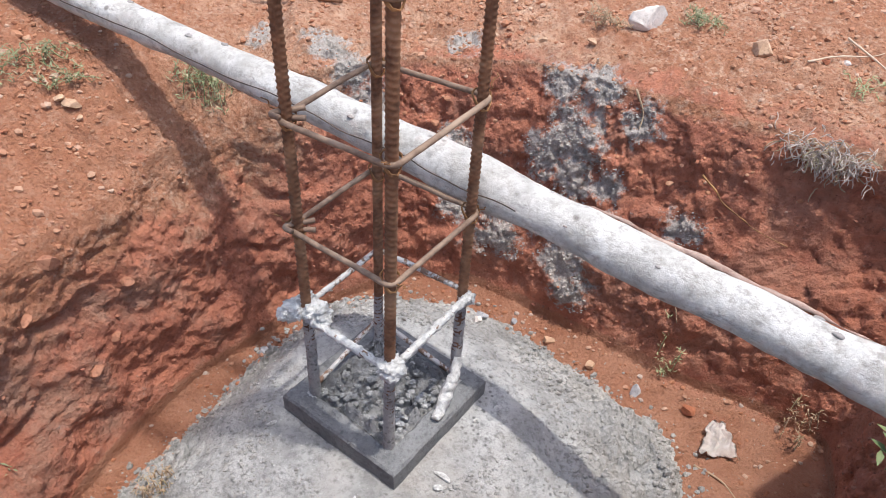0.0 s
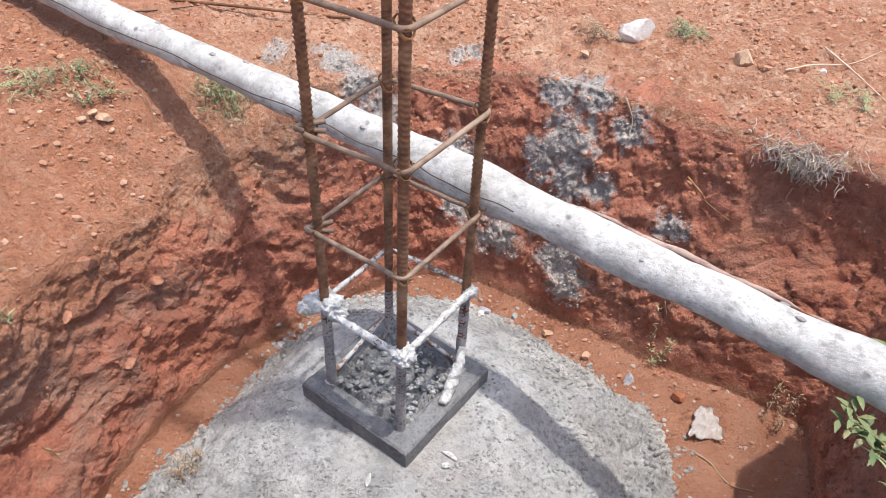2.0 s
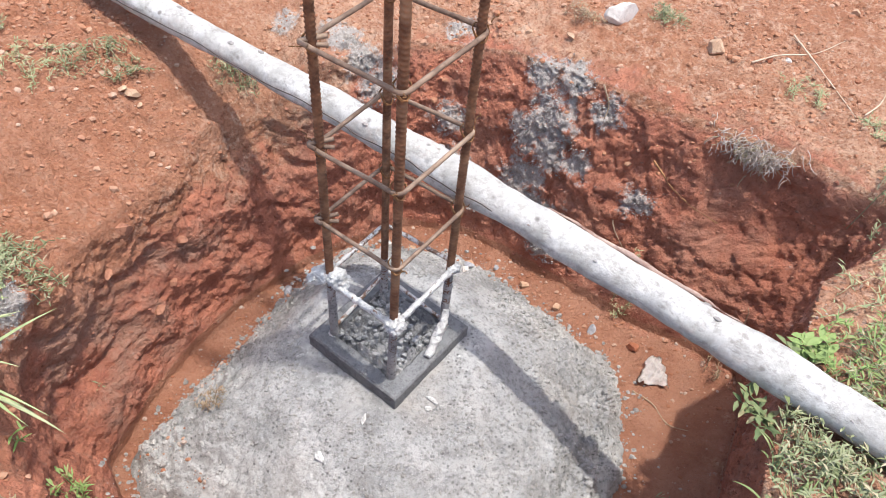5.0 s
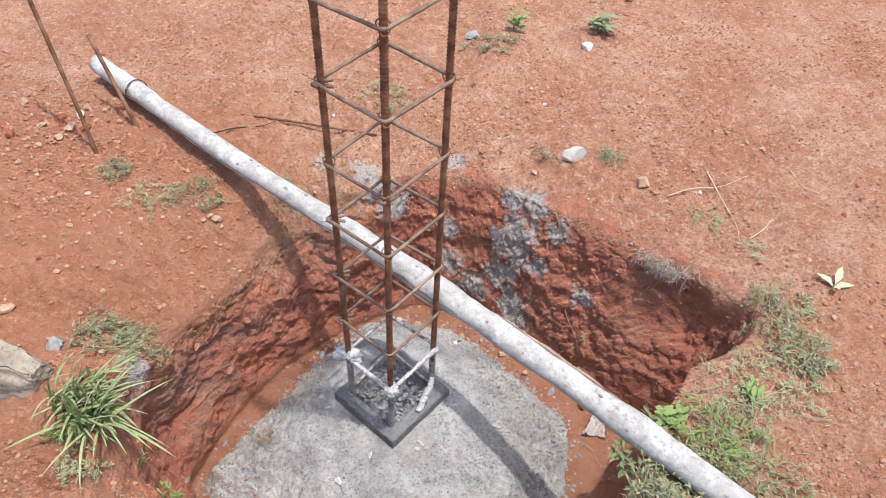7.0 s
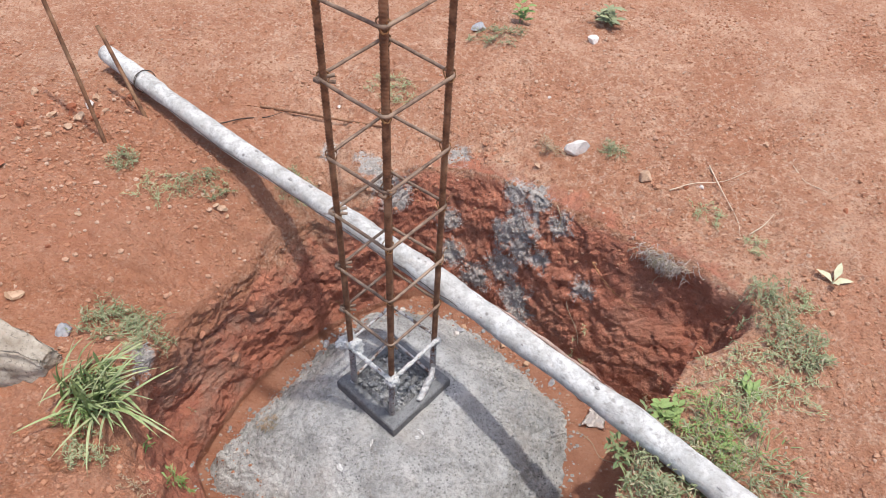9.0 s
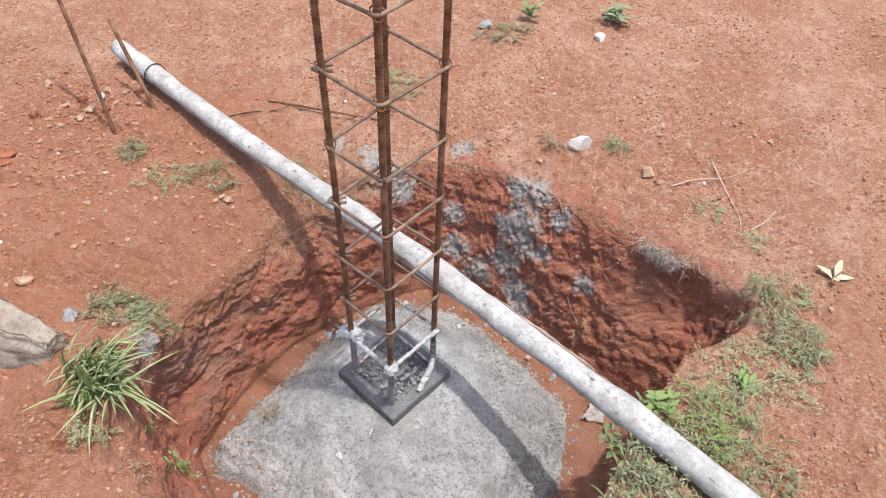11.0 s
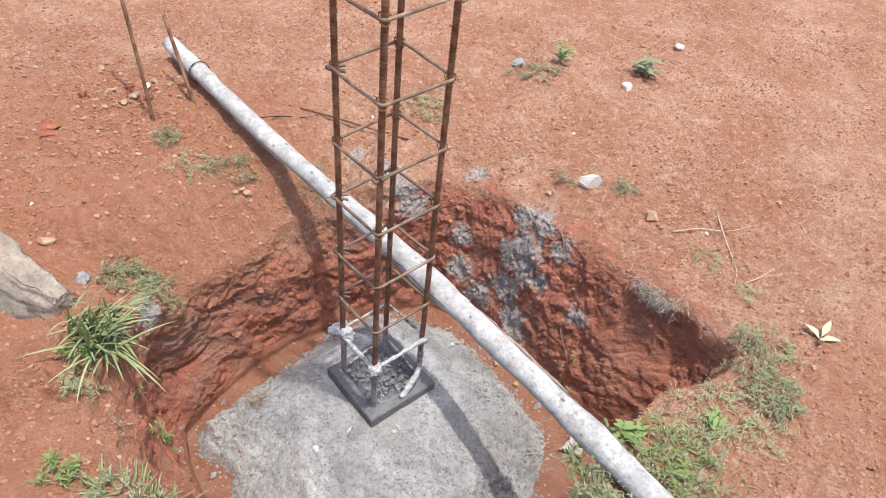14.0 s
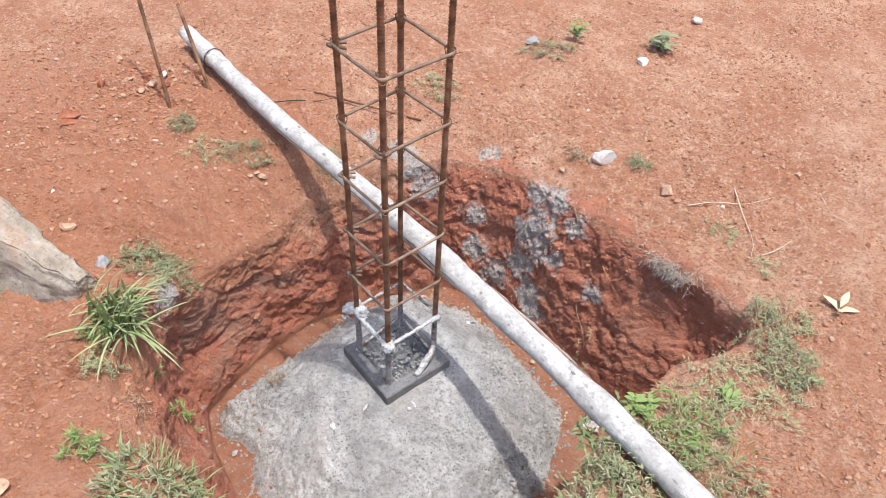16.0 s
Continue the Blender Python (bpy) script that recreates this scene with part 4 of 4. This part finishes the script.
def herb(x, y, height, stems, leaf, ratio, seed, mat, label, per=7, lean=(0, 0), z=None, name="leafy_weed", group="", spreadr=0.5):
    """A small plant whose stems and leaves are parts of their own."""
    rnd = random.Random(seed)
    base = drop(x, y)[0]
    if z is not None:
        base.z = z
    root = empty(name, base, label, "weed", group)
    for _ in range(stems):
        d = Vector((rnd.gauss(0, spreadr) + lean[0], rnd.gauss(0, spreadr) + lean[1], 1)).normalized()
        b0 = Vector((rnd.gauss(0, 0.006), rnd.gauss(0, 0.006), -0.004))
        pts = [b0 + d * height * s * rnd.uniform(0.95, 1.0) + Vector((0, 0, -0.12 * height * s * s)) for s in (0, 0.25, 0.5, 0.75, 1.0)]
        v2, f2 = tube(pts, lambda s: 0.0018 * (1 - 0.5 * s), 5)
        part("stem", mesh_of("stem", v2, f2, mat), root)
        for k in range(per):
            vs, fs = [], []
            s = 0.25 + 0.75 * k / max(1, per - 1)
            p = b0 + (pts[-1] - b0) * s
            la = k * 2.4 + rnd.uniform(-0.4, 0.4)
            dd = Vector((math.cos(la), math.sin(la), rnd.uniform(0.0, 0.8)))
            add_leaf(vs, fs, p, dd, Vector((0, 0, 1)), leaf * rnd.uniform(0.7, 1.15), leaf * ratio, 0.15, rnd.uniform(0.0, 0.35))
            part("leaf", mesh_of("leaf", vs, fs, mat), root)
    return root


def tall_grass(x, y, radius, count, length, width, seed, mat, label, lean):
    """A tuft of long grass, blade by blade."""
    rnd = random.Random(seed)
    root = empty("grass_tuft", drop(x, y)[0], label, "grass tuft")
    for _ in range(count):
        a, r = rnd.uniform(0, 2 * math.pi), radius * math.sqrt(rnd.random())
        q = drop(x + r * math.cos(a), y + r * math.sin(a))[0] - root.location
        vs, fs = [], []
        add_blade(vs, fs, q - Vector((0, 0, 0.004)), lean + rnd.gauss(0, 0.75), length * rnd.uniform(0.3, 1.15), width * rnd.uniform(0.5, 1.1), rnd.uniform(0.3, 1.7), rnd.uniform(0.2, 1.3), 7)
        part("blade", mesh_of("blade", vs, fs, mat), root)
    return root


# tall grass hanging over the pit, beside the granite block
tall_grass(-0.775, -0.22, 0.072, 170, 0.150, 0.0105, 1, BLADE, "tuft of long arching green grass on the pit rim", -0.6)
tall_grass(-0.75, -0.275, 0.035, 50, 0.215, 0.0095, 2, BLADE, "long green grass blades drooping into the pit", -0.35)
creeper(-0.79, -0.31, 0.05, 26, 0.020, 3, FRESH, "low clump of fresh green weed under tall grass", lift=0.02)
creeper(-0.755, 0.005, 0.135, 95, 0.021, 4, CREEP, "spreading grey-green creeping weed on the pit rim", spread=(1.0, 0.65), lift=0.022)
creeper(-0.70, -0.075, 0.035, 10, 0.020, 5, PALE, "small mortar-dusted weed on the pit wall")
creeper(-0.65, -0.02, 0.03, 8, 0.018, 6, CREEP, "small green weed on the pit rim")
creeper(-0.735, -0.395, 0.055, 40, 0.016, 7, PALE, "pale yellow-green feathery weed on the pit wall", lift=0.022)
creeper(-0.62, -0.47, 0.035, 12, 0.014, 8, DRY, "dry little weed on the pit wall", lift=0.015)
grass_clump(-0.47, -0.70, 0.11, 170, 0.07, 0.0055, 9, GRASS, "low green grass tuft at the pit edge")
creeper(-0.47, -0.70, 0.13, 70, 0.024, 10, CREEP, "green creeping weed at the pit edge", lift=0.025)
creeper(-0.66, -0.66, 0.05, 22, 0.024, 12, FRESH, "small fresh green weed at the pit edge", lift=0.02)
grass_clump(-1.19, -0.245, 0.045, 70, 0.06, 0.005, 13, FRESH, "low green grass against the granite block")
creeper(-0.873, 0.60, 0.055, 36, 0.018, 14, CREEP, "small green weed tuft near a steel stake", group="weed tufts", lift=0.016)
creeper(-0.756, 0.485, 0.085, 36, 0.015, 15, PALE, "sparse pale weed on the dry ground", group="weed tufts", lift=0.012)
creeper(-0.615, 0.515, 0.095, 52, 0.016, 16, CREEP, "sparse green weed on the dry ground", group="weed tufts", spread=(1, 0.7), lift=0.014)
creeper(-0.33, 0.585, 0.06, 50, 0.018, 17, CREEP, "grey-green weed under the wooden pole at the rim", lift=0.03)
creeper(0.0, 1.03, 0.10, 44, 0.019, 18, PALE, "sparse pale green weed behind the steel cage", spread=(1, 0.8), lift=0.015)
creeper(0.42, 1.43, 0.11, 46, 0.02, 19, CREEP, "dry green grass tuft beside a grey stone", spread=(1.2, 0.6), lift=0.016)
herb(0.545, 1.56, 0.11, 2, 0.045, 0.5, 20, FRESH, "small upright green sapling", per=9, spreadr=0.12)
herb(0.93, 1.58, 0.08, 6, 0.06, 0.42, 21, CREEP, "broad-leaved grey-green weed far off", per=6)
creeper(0.775, 0.69, 0.055, 34, 0.016, 22, CREEP, "small grey-green weed beside a pale stone", group="weed tufts", lift=0.014)
creeper(0.545, 0.70, 0.05, 26, 0.016, 23, DRY, "dry brown weed tuft beside a pale stone", lift=0.02)
creeper(1.03, 0.40, 0.06, 22, 0.014, 24, PALE, "sparse dry weed on the red ground", group="weed tufts", lift=0.01)
creeper(1.14, 0.24, 0.05, 20, 0.014, 25, PALE, "sparse pale weed near the pit rim", group="weed tufts", lift=0.01)
herb(1.318, 0.078, 0.028, 1, 0.055, 0.42, 26, leaf_material("seedling_leaf", (0.50, 0.50, 0.31), (0.62, 0.58, 0.40)), "pale broad-leaved seedling with drooping leaves", per=4, spreadr=0.1)
# overhanging dry roots on the cut wall
rnd = random.Random(77)
vs, fs = [], []
for _ in range(320):
    a = rnd.gauss(0, 0.042)
    c = Vector((0.85 + a * 0.75, 0.225 - a * 0.6, 0.345 + rnd.gauss(0, 0.017)))
    pts = [c]
    d = Vector((rnd.gauss(-0.3, 0.6), rnd.gauss(-0.4, 0.6), rnd.gauss(-0.1, 0.5))).normalized()
    for k in range(5):
        d = (d + Vector((rnd.gauss(0, 0.4), rnd.gauss(0, 0.4), rnd.gauss(-0.18, 0.3)))).normalized()
        pts.append(pts[-1] + d * 0.0075)
    v2, f2 = tube(pts, 0.0009, 4)
    k0 = len(vs)
    vs += v2
    fs += [tuple(i + k0 for i in g) for g in f2]
plant("root_tangle", vs, fs, leaf_material("grey_root", (0.42, 0.34, 0.29), (0.62, 0.54, 0.48)), "tangle of dry pale roots hanging from the pit rim", "roots")
creeper(0.64, 0.185, 0.035, 14, 0.014, 27, PALE, "small dusty weed at the foot of the cut wall", lift=0.03)
creeper(0.86, -0.02, 0.05, 16, 0.014, 28, DRY, "dry weed in the corner of the pit", lift=0.05)
# grass bank by the pole
creeper(1.10, -0.02, 0.13, 80, 0.020, 30, CREEP, "dense grey-green creeping weed along the pit rim", spread=(0.7, 1.15), lift=0.028)
creeper(1.13, -0.16, 0.09, 46, 0.022, 31, CREEP, "green creeping weed along the pit rim", lift=0.022)
creeper(1.21, 0.01, 0.05, 18, 0.018, 32, PALE, "small pale weed beside the creeping weed", group="weed tufts")
creeper(0.98, -0.24, 0.17, 85, 0.020, 33, PALE, "sparse pale green weed on the bank", spread=(1.1, 0.7), lift=0.018)
herb(0.955, -0.27, 0.045, 5, 0.034, 0.45, 34, FRESH, "small green broad-leaved weed on the bank", per=4)
herb(0.715, -0.325, 0.045, 6, 0.036, 0.42, 35, FRESH, "bright green leafy weed beside the pole", per=5)
creeper(0.79, -0.39, 0.13, 70, 0.022, 36, FRESH, "fresh green creeping weed beside the wooden pole", lift=0.028)
creeper(0.86, -0.46, 0.15, 85, 0.020, 37, CREEP, "thick green creeping weed beside the wooden pole", lift=0.028)
grass_clump(0.86, -0.47, 0.15, 130, 0.055, 0.0045, 38, GRASS, "short green grass beside the wooden pole")
creeper(0.66, -0.46, 0.12, 90, 0.022, 39, CREEP, "grey-green weed hanging into the pit under the pole", lift=0.028)
creeper(0.58, -0.58, 0.13, 110, 0.024, 40, CREEP, "thick green weed along the edge of the pit", lift=0.03)
grass_clump(0.56, -0.62, 0.14, 130, 0.06, 0.0045, 41, GRASS, "short green grass along the edge of the pit")
creeper(0.47, -0.55, 0.06, 24, 0.022, 42, PALE, "pale twiggy weed leaning into the pit", lift=0.05)
herb(0.665, -0.375, 0.10, 7, 0.027, 0.34, 43, OLIVE_SHADED, "narrow-leaved green weed leaning over the pit", per=8, lean=(-1.0, 0.3), z=0.35)
herb(0.615, -0.445, 0.09, 6, 0.027, 0.32, 44, OLIVE_SHADED, "narrow-leaved green weed leaning over the pit", per=8, lean=(-0.9, 0.1), z=0.34)
herb(0.815, -0.70, 0.055, 8, 0.046, 0.95, 45, FRESH, "round-leaved bright green weed in the grass", per=3)
grass_clump(0.74, -0.70, 0.16, 140, 0.055, 0.0045, 46, GRASS, "short green grass round a broad-leaved weed")
creeper(-0.63, -0.30, 0.04, 14, 0.030, 47, FRESH, "small fresh green shoots on the pit wall", lift=0.03)
creeper(-0.40, -0.085, 0.035, 22, 0.010, 48, DRY, "dry wisp of grass on the footing", lift=0.02)


# ---- twigs and roots ----
STRAW = leaf_material("straw", (0.52, 0.38, 0.27), (0.66, 0.53, 0.40))
def twig(points, r, label, mat=DRY):
    pts = curve_through(points, 6)
    v, f = tube(pts, lambda s: r * (1 - 0.6 * s), 6, wobble=r * 0.5, wscale=90)
    return tagged(new("twig", mesh_of("twig", v, f, mat)), label, "twig")


def ground_twig(xy, r, label, lift=0.004, mat=DRY):
    return twig([drop(x, y)[0] + Vector((0, 0, lift)) for x, y in xy], r, label, mat)


ground_twig([(0.92, 0.48), (1.02, 0.53), (1.13, 0.55), (1.24, 0.60)], 0.0024, "thin dry twig on the red ground", 0.009, STRAW)
ground_twig([(1.10, 0.62), (1.11, 0.50), (1.13, 0.38), (1.10, 0.28)], 0.0024, "thin bent dry twig on the red ground", 0.009, STRAW)
ground_twig([(1.14, 0.30), (1.20, 0.34), (1.26, 0.40)], 0.0022, "thin dry twig on the red ground", 0.009, STRAW)
ground_twig([(-0.60, 0.80), (-0.53, 0.86), (-0.45, 0.86), (-0.40, 0.90)], 0.0024, "dark curved dry twig on the red ground", mat=DARKWIRE)
ground_twig([(0.62, -0.06), (0.66, -0.10), (0.68, -0.16), (0.73, -0.18)], 0.0026, "crooked dry root on the pit floor")
ground_twig([(1.40, 0.62), (1.42, 0.55), (1.46, 0.48)], 0.0022, "thin pale dry twig on the red ground", 0.009, STRAW)
twig([(0.655, 0.30, 0.26), (0.672, 0.262, 0.246), (0.69, 0.255, 0.222), (0.715, 0.21, 0.214), (0.74, 0.20, 0.196), (0.79, 0.155, 0.185)], 0.0020, "bare reddish root sticking out of the cut wall", WIRE)
twig([(0.60, 0.315, 0.10), (0.60, 0.28, 0.05), (0.63, 0.22, 0.0), (0.64, 0.19, -0.05)], 0.0020, "thin bare root hanging on the cut wall")
twig([(0.545, 0.455, 0.37), (0.56, 0.43, 0.33), (0.55, 0.41, 0.30)], 0.0022, "short bare root hanging on the cut wall")


# ---- loose gravel, clods and splashes: nobody could count them ----
def scatter(name, places, mat, label, category, seed, flat=0.7):
    """Many small angular grains in one mesh; places are (point, size)."""
    rnd = np.random.RandomState(seed)
    bm = bmesh.new()
    bmesh.ops.create_icosphere(bm, subdivisions=1, radius=1)
    tv = np.array([v.co[:] for v in bm.verts])
    tf = np.array([[v.index for v in f.verts] for f in bm.faces])
    bm.free()
    n = len(places)
    co = np.zeros((n, len(tv), 3))
    for k, (p, s) in enumerate(places):
        q = rnd.normal(size=(3, 3))
        q, _ = np.linalg.qr(q)
        jit = tv * rnd.uniform(0.65, 1.25, size=(len(tv), 1))
        co[k] = (jit @ q) * np.array([1, rnd.uniform(0.7, 1), flat]) * s + np.array(p[:])
    faces = (tf[None] + (np.arange(n) * len(tv))[:, None, None]).reshape(-1, 3)
    me = bpy.data.meshes.new(name)
    me.from_pydata(co.reshape(-1, 3).tolist(), [], faces.tolist())
    me.materials.append(mat)
    me.update()
    return tagged(new(name, me), label, category, kind="stuff")


def grain_material(name, *cols):
    k = Mat(name, 0.9)
    r = k.island()
    k.color(k.mix(k.ramp(k.noise(150, 3), (0.35, 0.35), (0.55, 0.0)), k.ramp(r, *[(i / (len(cols) - 1), c) for i, c in enumerate(cols)]), (0.30, 0.13, 0.07)))
    return k.m


rnd = random.Random(9)
places = []
while len(places) < 42000:
    x, y = rnd.uniform(-1.9, 2.3), rnd.uniform(-1.1, 2.9)
    dens = 0.12 + 0.88 * smooth01(0.45 + 1.3 * fbm(Vector((x * 2.6, y * 2.6, 3)), 4))
    if x < -0.9 and 0.4 < y < 1.2:
        dens = 1.0
    if rnd.random() > dens:
        continue
    p, nn = drop(x, y)
    if nn.z < 0.6 or p.z < 0.2:
        continue
    s = 0.0018 + 0.0056 * rnd.random() ** 2.8 + (0.007 * rnd.random() if rnd.random() < 0.035 else 0)
    places.append((p + Vector((0, 0, s * 0.25)), s))
scatter("gravel", places, grain_material("gravel", (0.43, 0.219, 0.13), (0.361, 0.148, 0.0837), (0.464, 0.269, 0.172), (0.378, 0.166, 0.093), (0.43, 0.233, 0.14), (0.404, 0.188, 0.112), (0.533, 0.385, 0.288)), "loose tan and red gravel on the ground", "gravel", 1)
HEAPS = [(-1.08, 0.80, 0.14, 420), (-1.20, 0.45, 0.22, 260), (-0.95, 0.30, 0.22, 220), (-0.60, 0.50, 0.16, 160), (0.35, 0.80, 0.22, 260), (0.75, 0.85, 0.30, 260),
         (1.15, 0.42, 0.22, 200), (-0.15, 1.05, 0.30, 200), (-0.95, -0.45, 0.20, 260), (1.45, -0.25, 0.25, 160), (0.75, 1.50, 0.35, 160), (-0.75, 0.02, 0.12, 160)]
places = []
for hx, hy, hr, count in HEAPS:
    for _ in range(count):
        p, nn = drop(hx + rnd.gauss(0, hr), hy + rnd.gauss(0, hr * 0.8))
        if nn.z > 0.6 and p.z > 0.15:
            s = 0.003 + 0.008 * rnd.random() ** 3.2
            places.append((p + Vector((0, 0, s * 0.15)), s))
scatter("rubble", places, grain_material("rubble_earth", (0.43, 0.215, 0.13), (0.361, 0.161, 0.093), (0.482, 0.304, 0.205), (0.413, 0.206, 0.121), (0.533, 0.385, 0.288)), "crumbled clods and small stones on the red ground", "rubble", 6)
wall_first, wall_last = FLOOR_N * NA, (FLOOR_N + WALL_N) * NA
places = []
while len(places) < 4500:
    k = rnd.randrange(wall_first, wall_last)
    p = ground_verts[k]
    if zone_cement[k] > 0.25 or (p.x < -0.15 and rnd.random() < 0.75):
        continue
    s = 0.0015 + 0.0045 * rnd.random() ** 4.0
    places.append((p + Vector((CX - p.x, CY - p.y, 0.3)).normalized() * s * 0.2, s))
scatter("soil_clods", places, grain_material("clods", (0.292, 0.116, 0.0791), (0.241, 0.094, 0.0651), (0.344, 0.148, 0.0977), (0.275, 0.143, 0.102)), "crumbling red clods on the cut pit walls", "soil", 2)
places = []
tries = 0
while len(places) < 2600 and tries < 400000:
    tries += 1
    k = rnd.randrange(wall_first, wall_last + 12 * NA)
    if zone_cement[k] > 0.30 and zone_cement[k] + 1.3 * fbm(ground_verts[k] * 22, 3) > 0.62:
        p = ground_verts[k]
        s = 0.0010 + 0.0024 * rnd.random() ** 2
        places.append((p + Vector((CX - p.x, CY - p.y, 0.5)).normalized() * s * 0.6, s))
scatter("cement_splash", places, concrete_material("splash", (0.34, 0.312, 0.285), (0.54, 0.51, 0.475), 0.5), "grey cement slurry splashed over the cut wall", "cement", 3)
places = []
while len(places) < 7500:
    a, r = rnd.uniform(0, 2 * math.pi), rnd.uniform(0.2, 0.6)
    x, y = r * math.cos(a), r * math.sin(a)
    hit = FOOT.ray_cast(Vector((x, y, 3)), Vector((0, 0, -1)))
    if hit[0] is None or max(abs(x + y), abs(x - y)) < 0.19:
        continue
    if rnd.random() > 0.25 + 0.75 * smooth01(0.4 + fbm(Vector((x * 7, y * 7, 0)), 3)):
        continue
    side = smooth01((abs(x + 0.02) - 0.28) * 9) * smooth01(0.35 + 1.8 * fbm(Vector((x * 8, y * 8, 5)), 3))
    if side < 0.3 and rnd.random() < 0.45:
        continue
    s = 0.0012 + (0.0048 + 0.0055 * side) * rnd.random() ** (3.4 - 1.2 * side)
    places.append((hit[0] + Vector((0, 0, s * 0.2)), s))
for _ in range(1500):
    i = rnd.randrange(NF)
    w, r = 2 * math.pi * i / NF, edge[i] * (1 + rnd.gauss(0.0, 0.045))
    p, nn = drop(math.cos(w) * r, math.sin(w) * r)
    s = 0.0015 + 0.0065 * rnd.random() ** 3.0
    if p.z < -0.08:
        places.append((p + Vector((0, 0, s * 0.2)), s))
scatter("concrete_crumbs", places, concrete_material("crumbs", (0.29, 0.278, 0.262), (0.50, 0.485, 0.462), 0.4), "loose grey concrete crumbs on the footing", "concrete crumbs", 4)
places = []
while len(places) < 2200:
    a = rnd.randrange(NA)
    u = rnd.uniform(0.75, 1.0)
    x, y = CX + math.cos(angles[a]) * toe[a] * u, CY + math.sin(angles[a]) * toe[a] * u
    p, nn = drop(x, y)
    s = 0.0015 + 0.006 * rnd.random() ** 4
    places.append((p + Vector((0, 0, s * 0.2)), s))
scatter("pit_gravel", places, grain_material("pit_grit", (0.396, 0.179, 0.102), (0.344, 0.143, 0.0791), (0.473, 0.295, 0.205), (0.43, 0.376, 0.335)), "loose gravel on the silty pit floor", "gravel", 5)
places = []
for _ in range(420):
    u, v = rnd.uniform(-0.085, 0.085), rnd.uniform(-0.085, 0.085)
    rim_share = smooth01((max(abs(u), abs(v)) - 0.055) * 40)
    if rnd.random() < 0.45 + 0.55 * rim_share:
        s = 0.0025 + 0.0065 * rnd.random() ** 2.2
        places.append((turned(u, v, 0.036 + 0.007 * rim_share + 0.010 * rnd.random()), s))
scatter("mortar_crumbs", places, concrete_material("mortar_crumb", (0.24, 0.24, 0.24), (0.50, 0.495, 0.485), 0.6), "rough grey mortar crumbs inside the starter block", "mortar", 7)
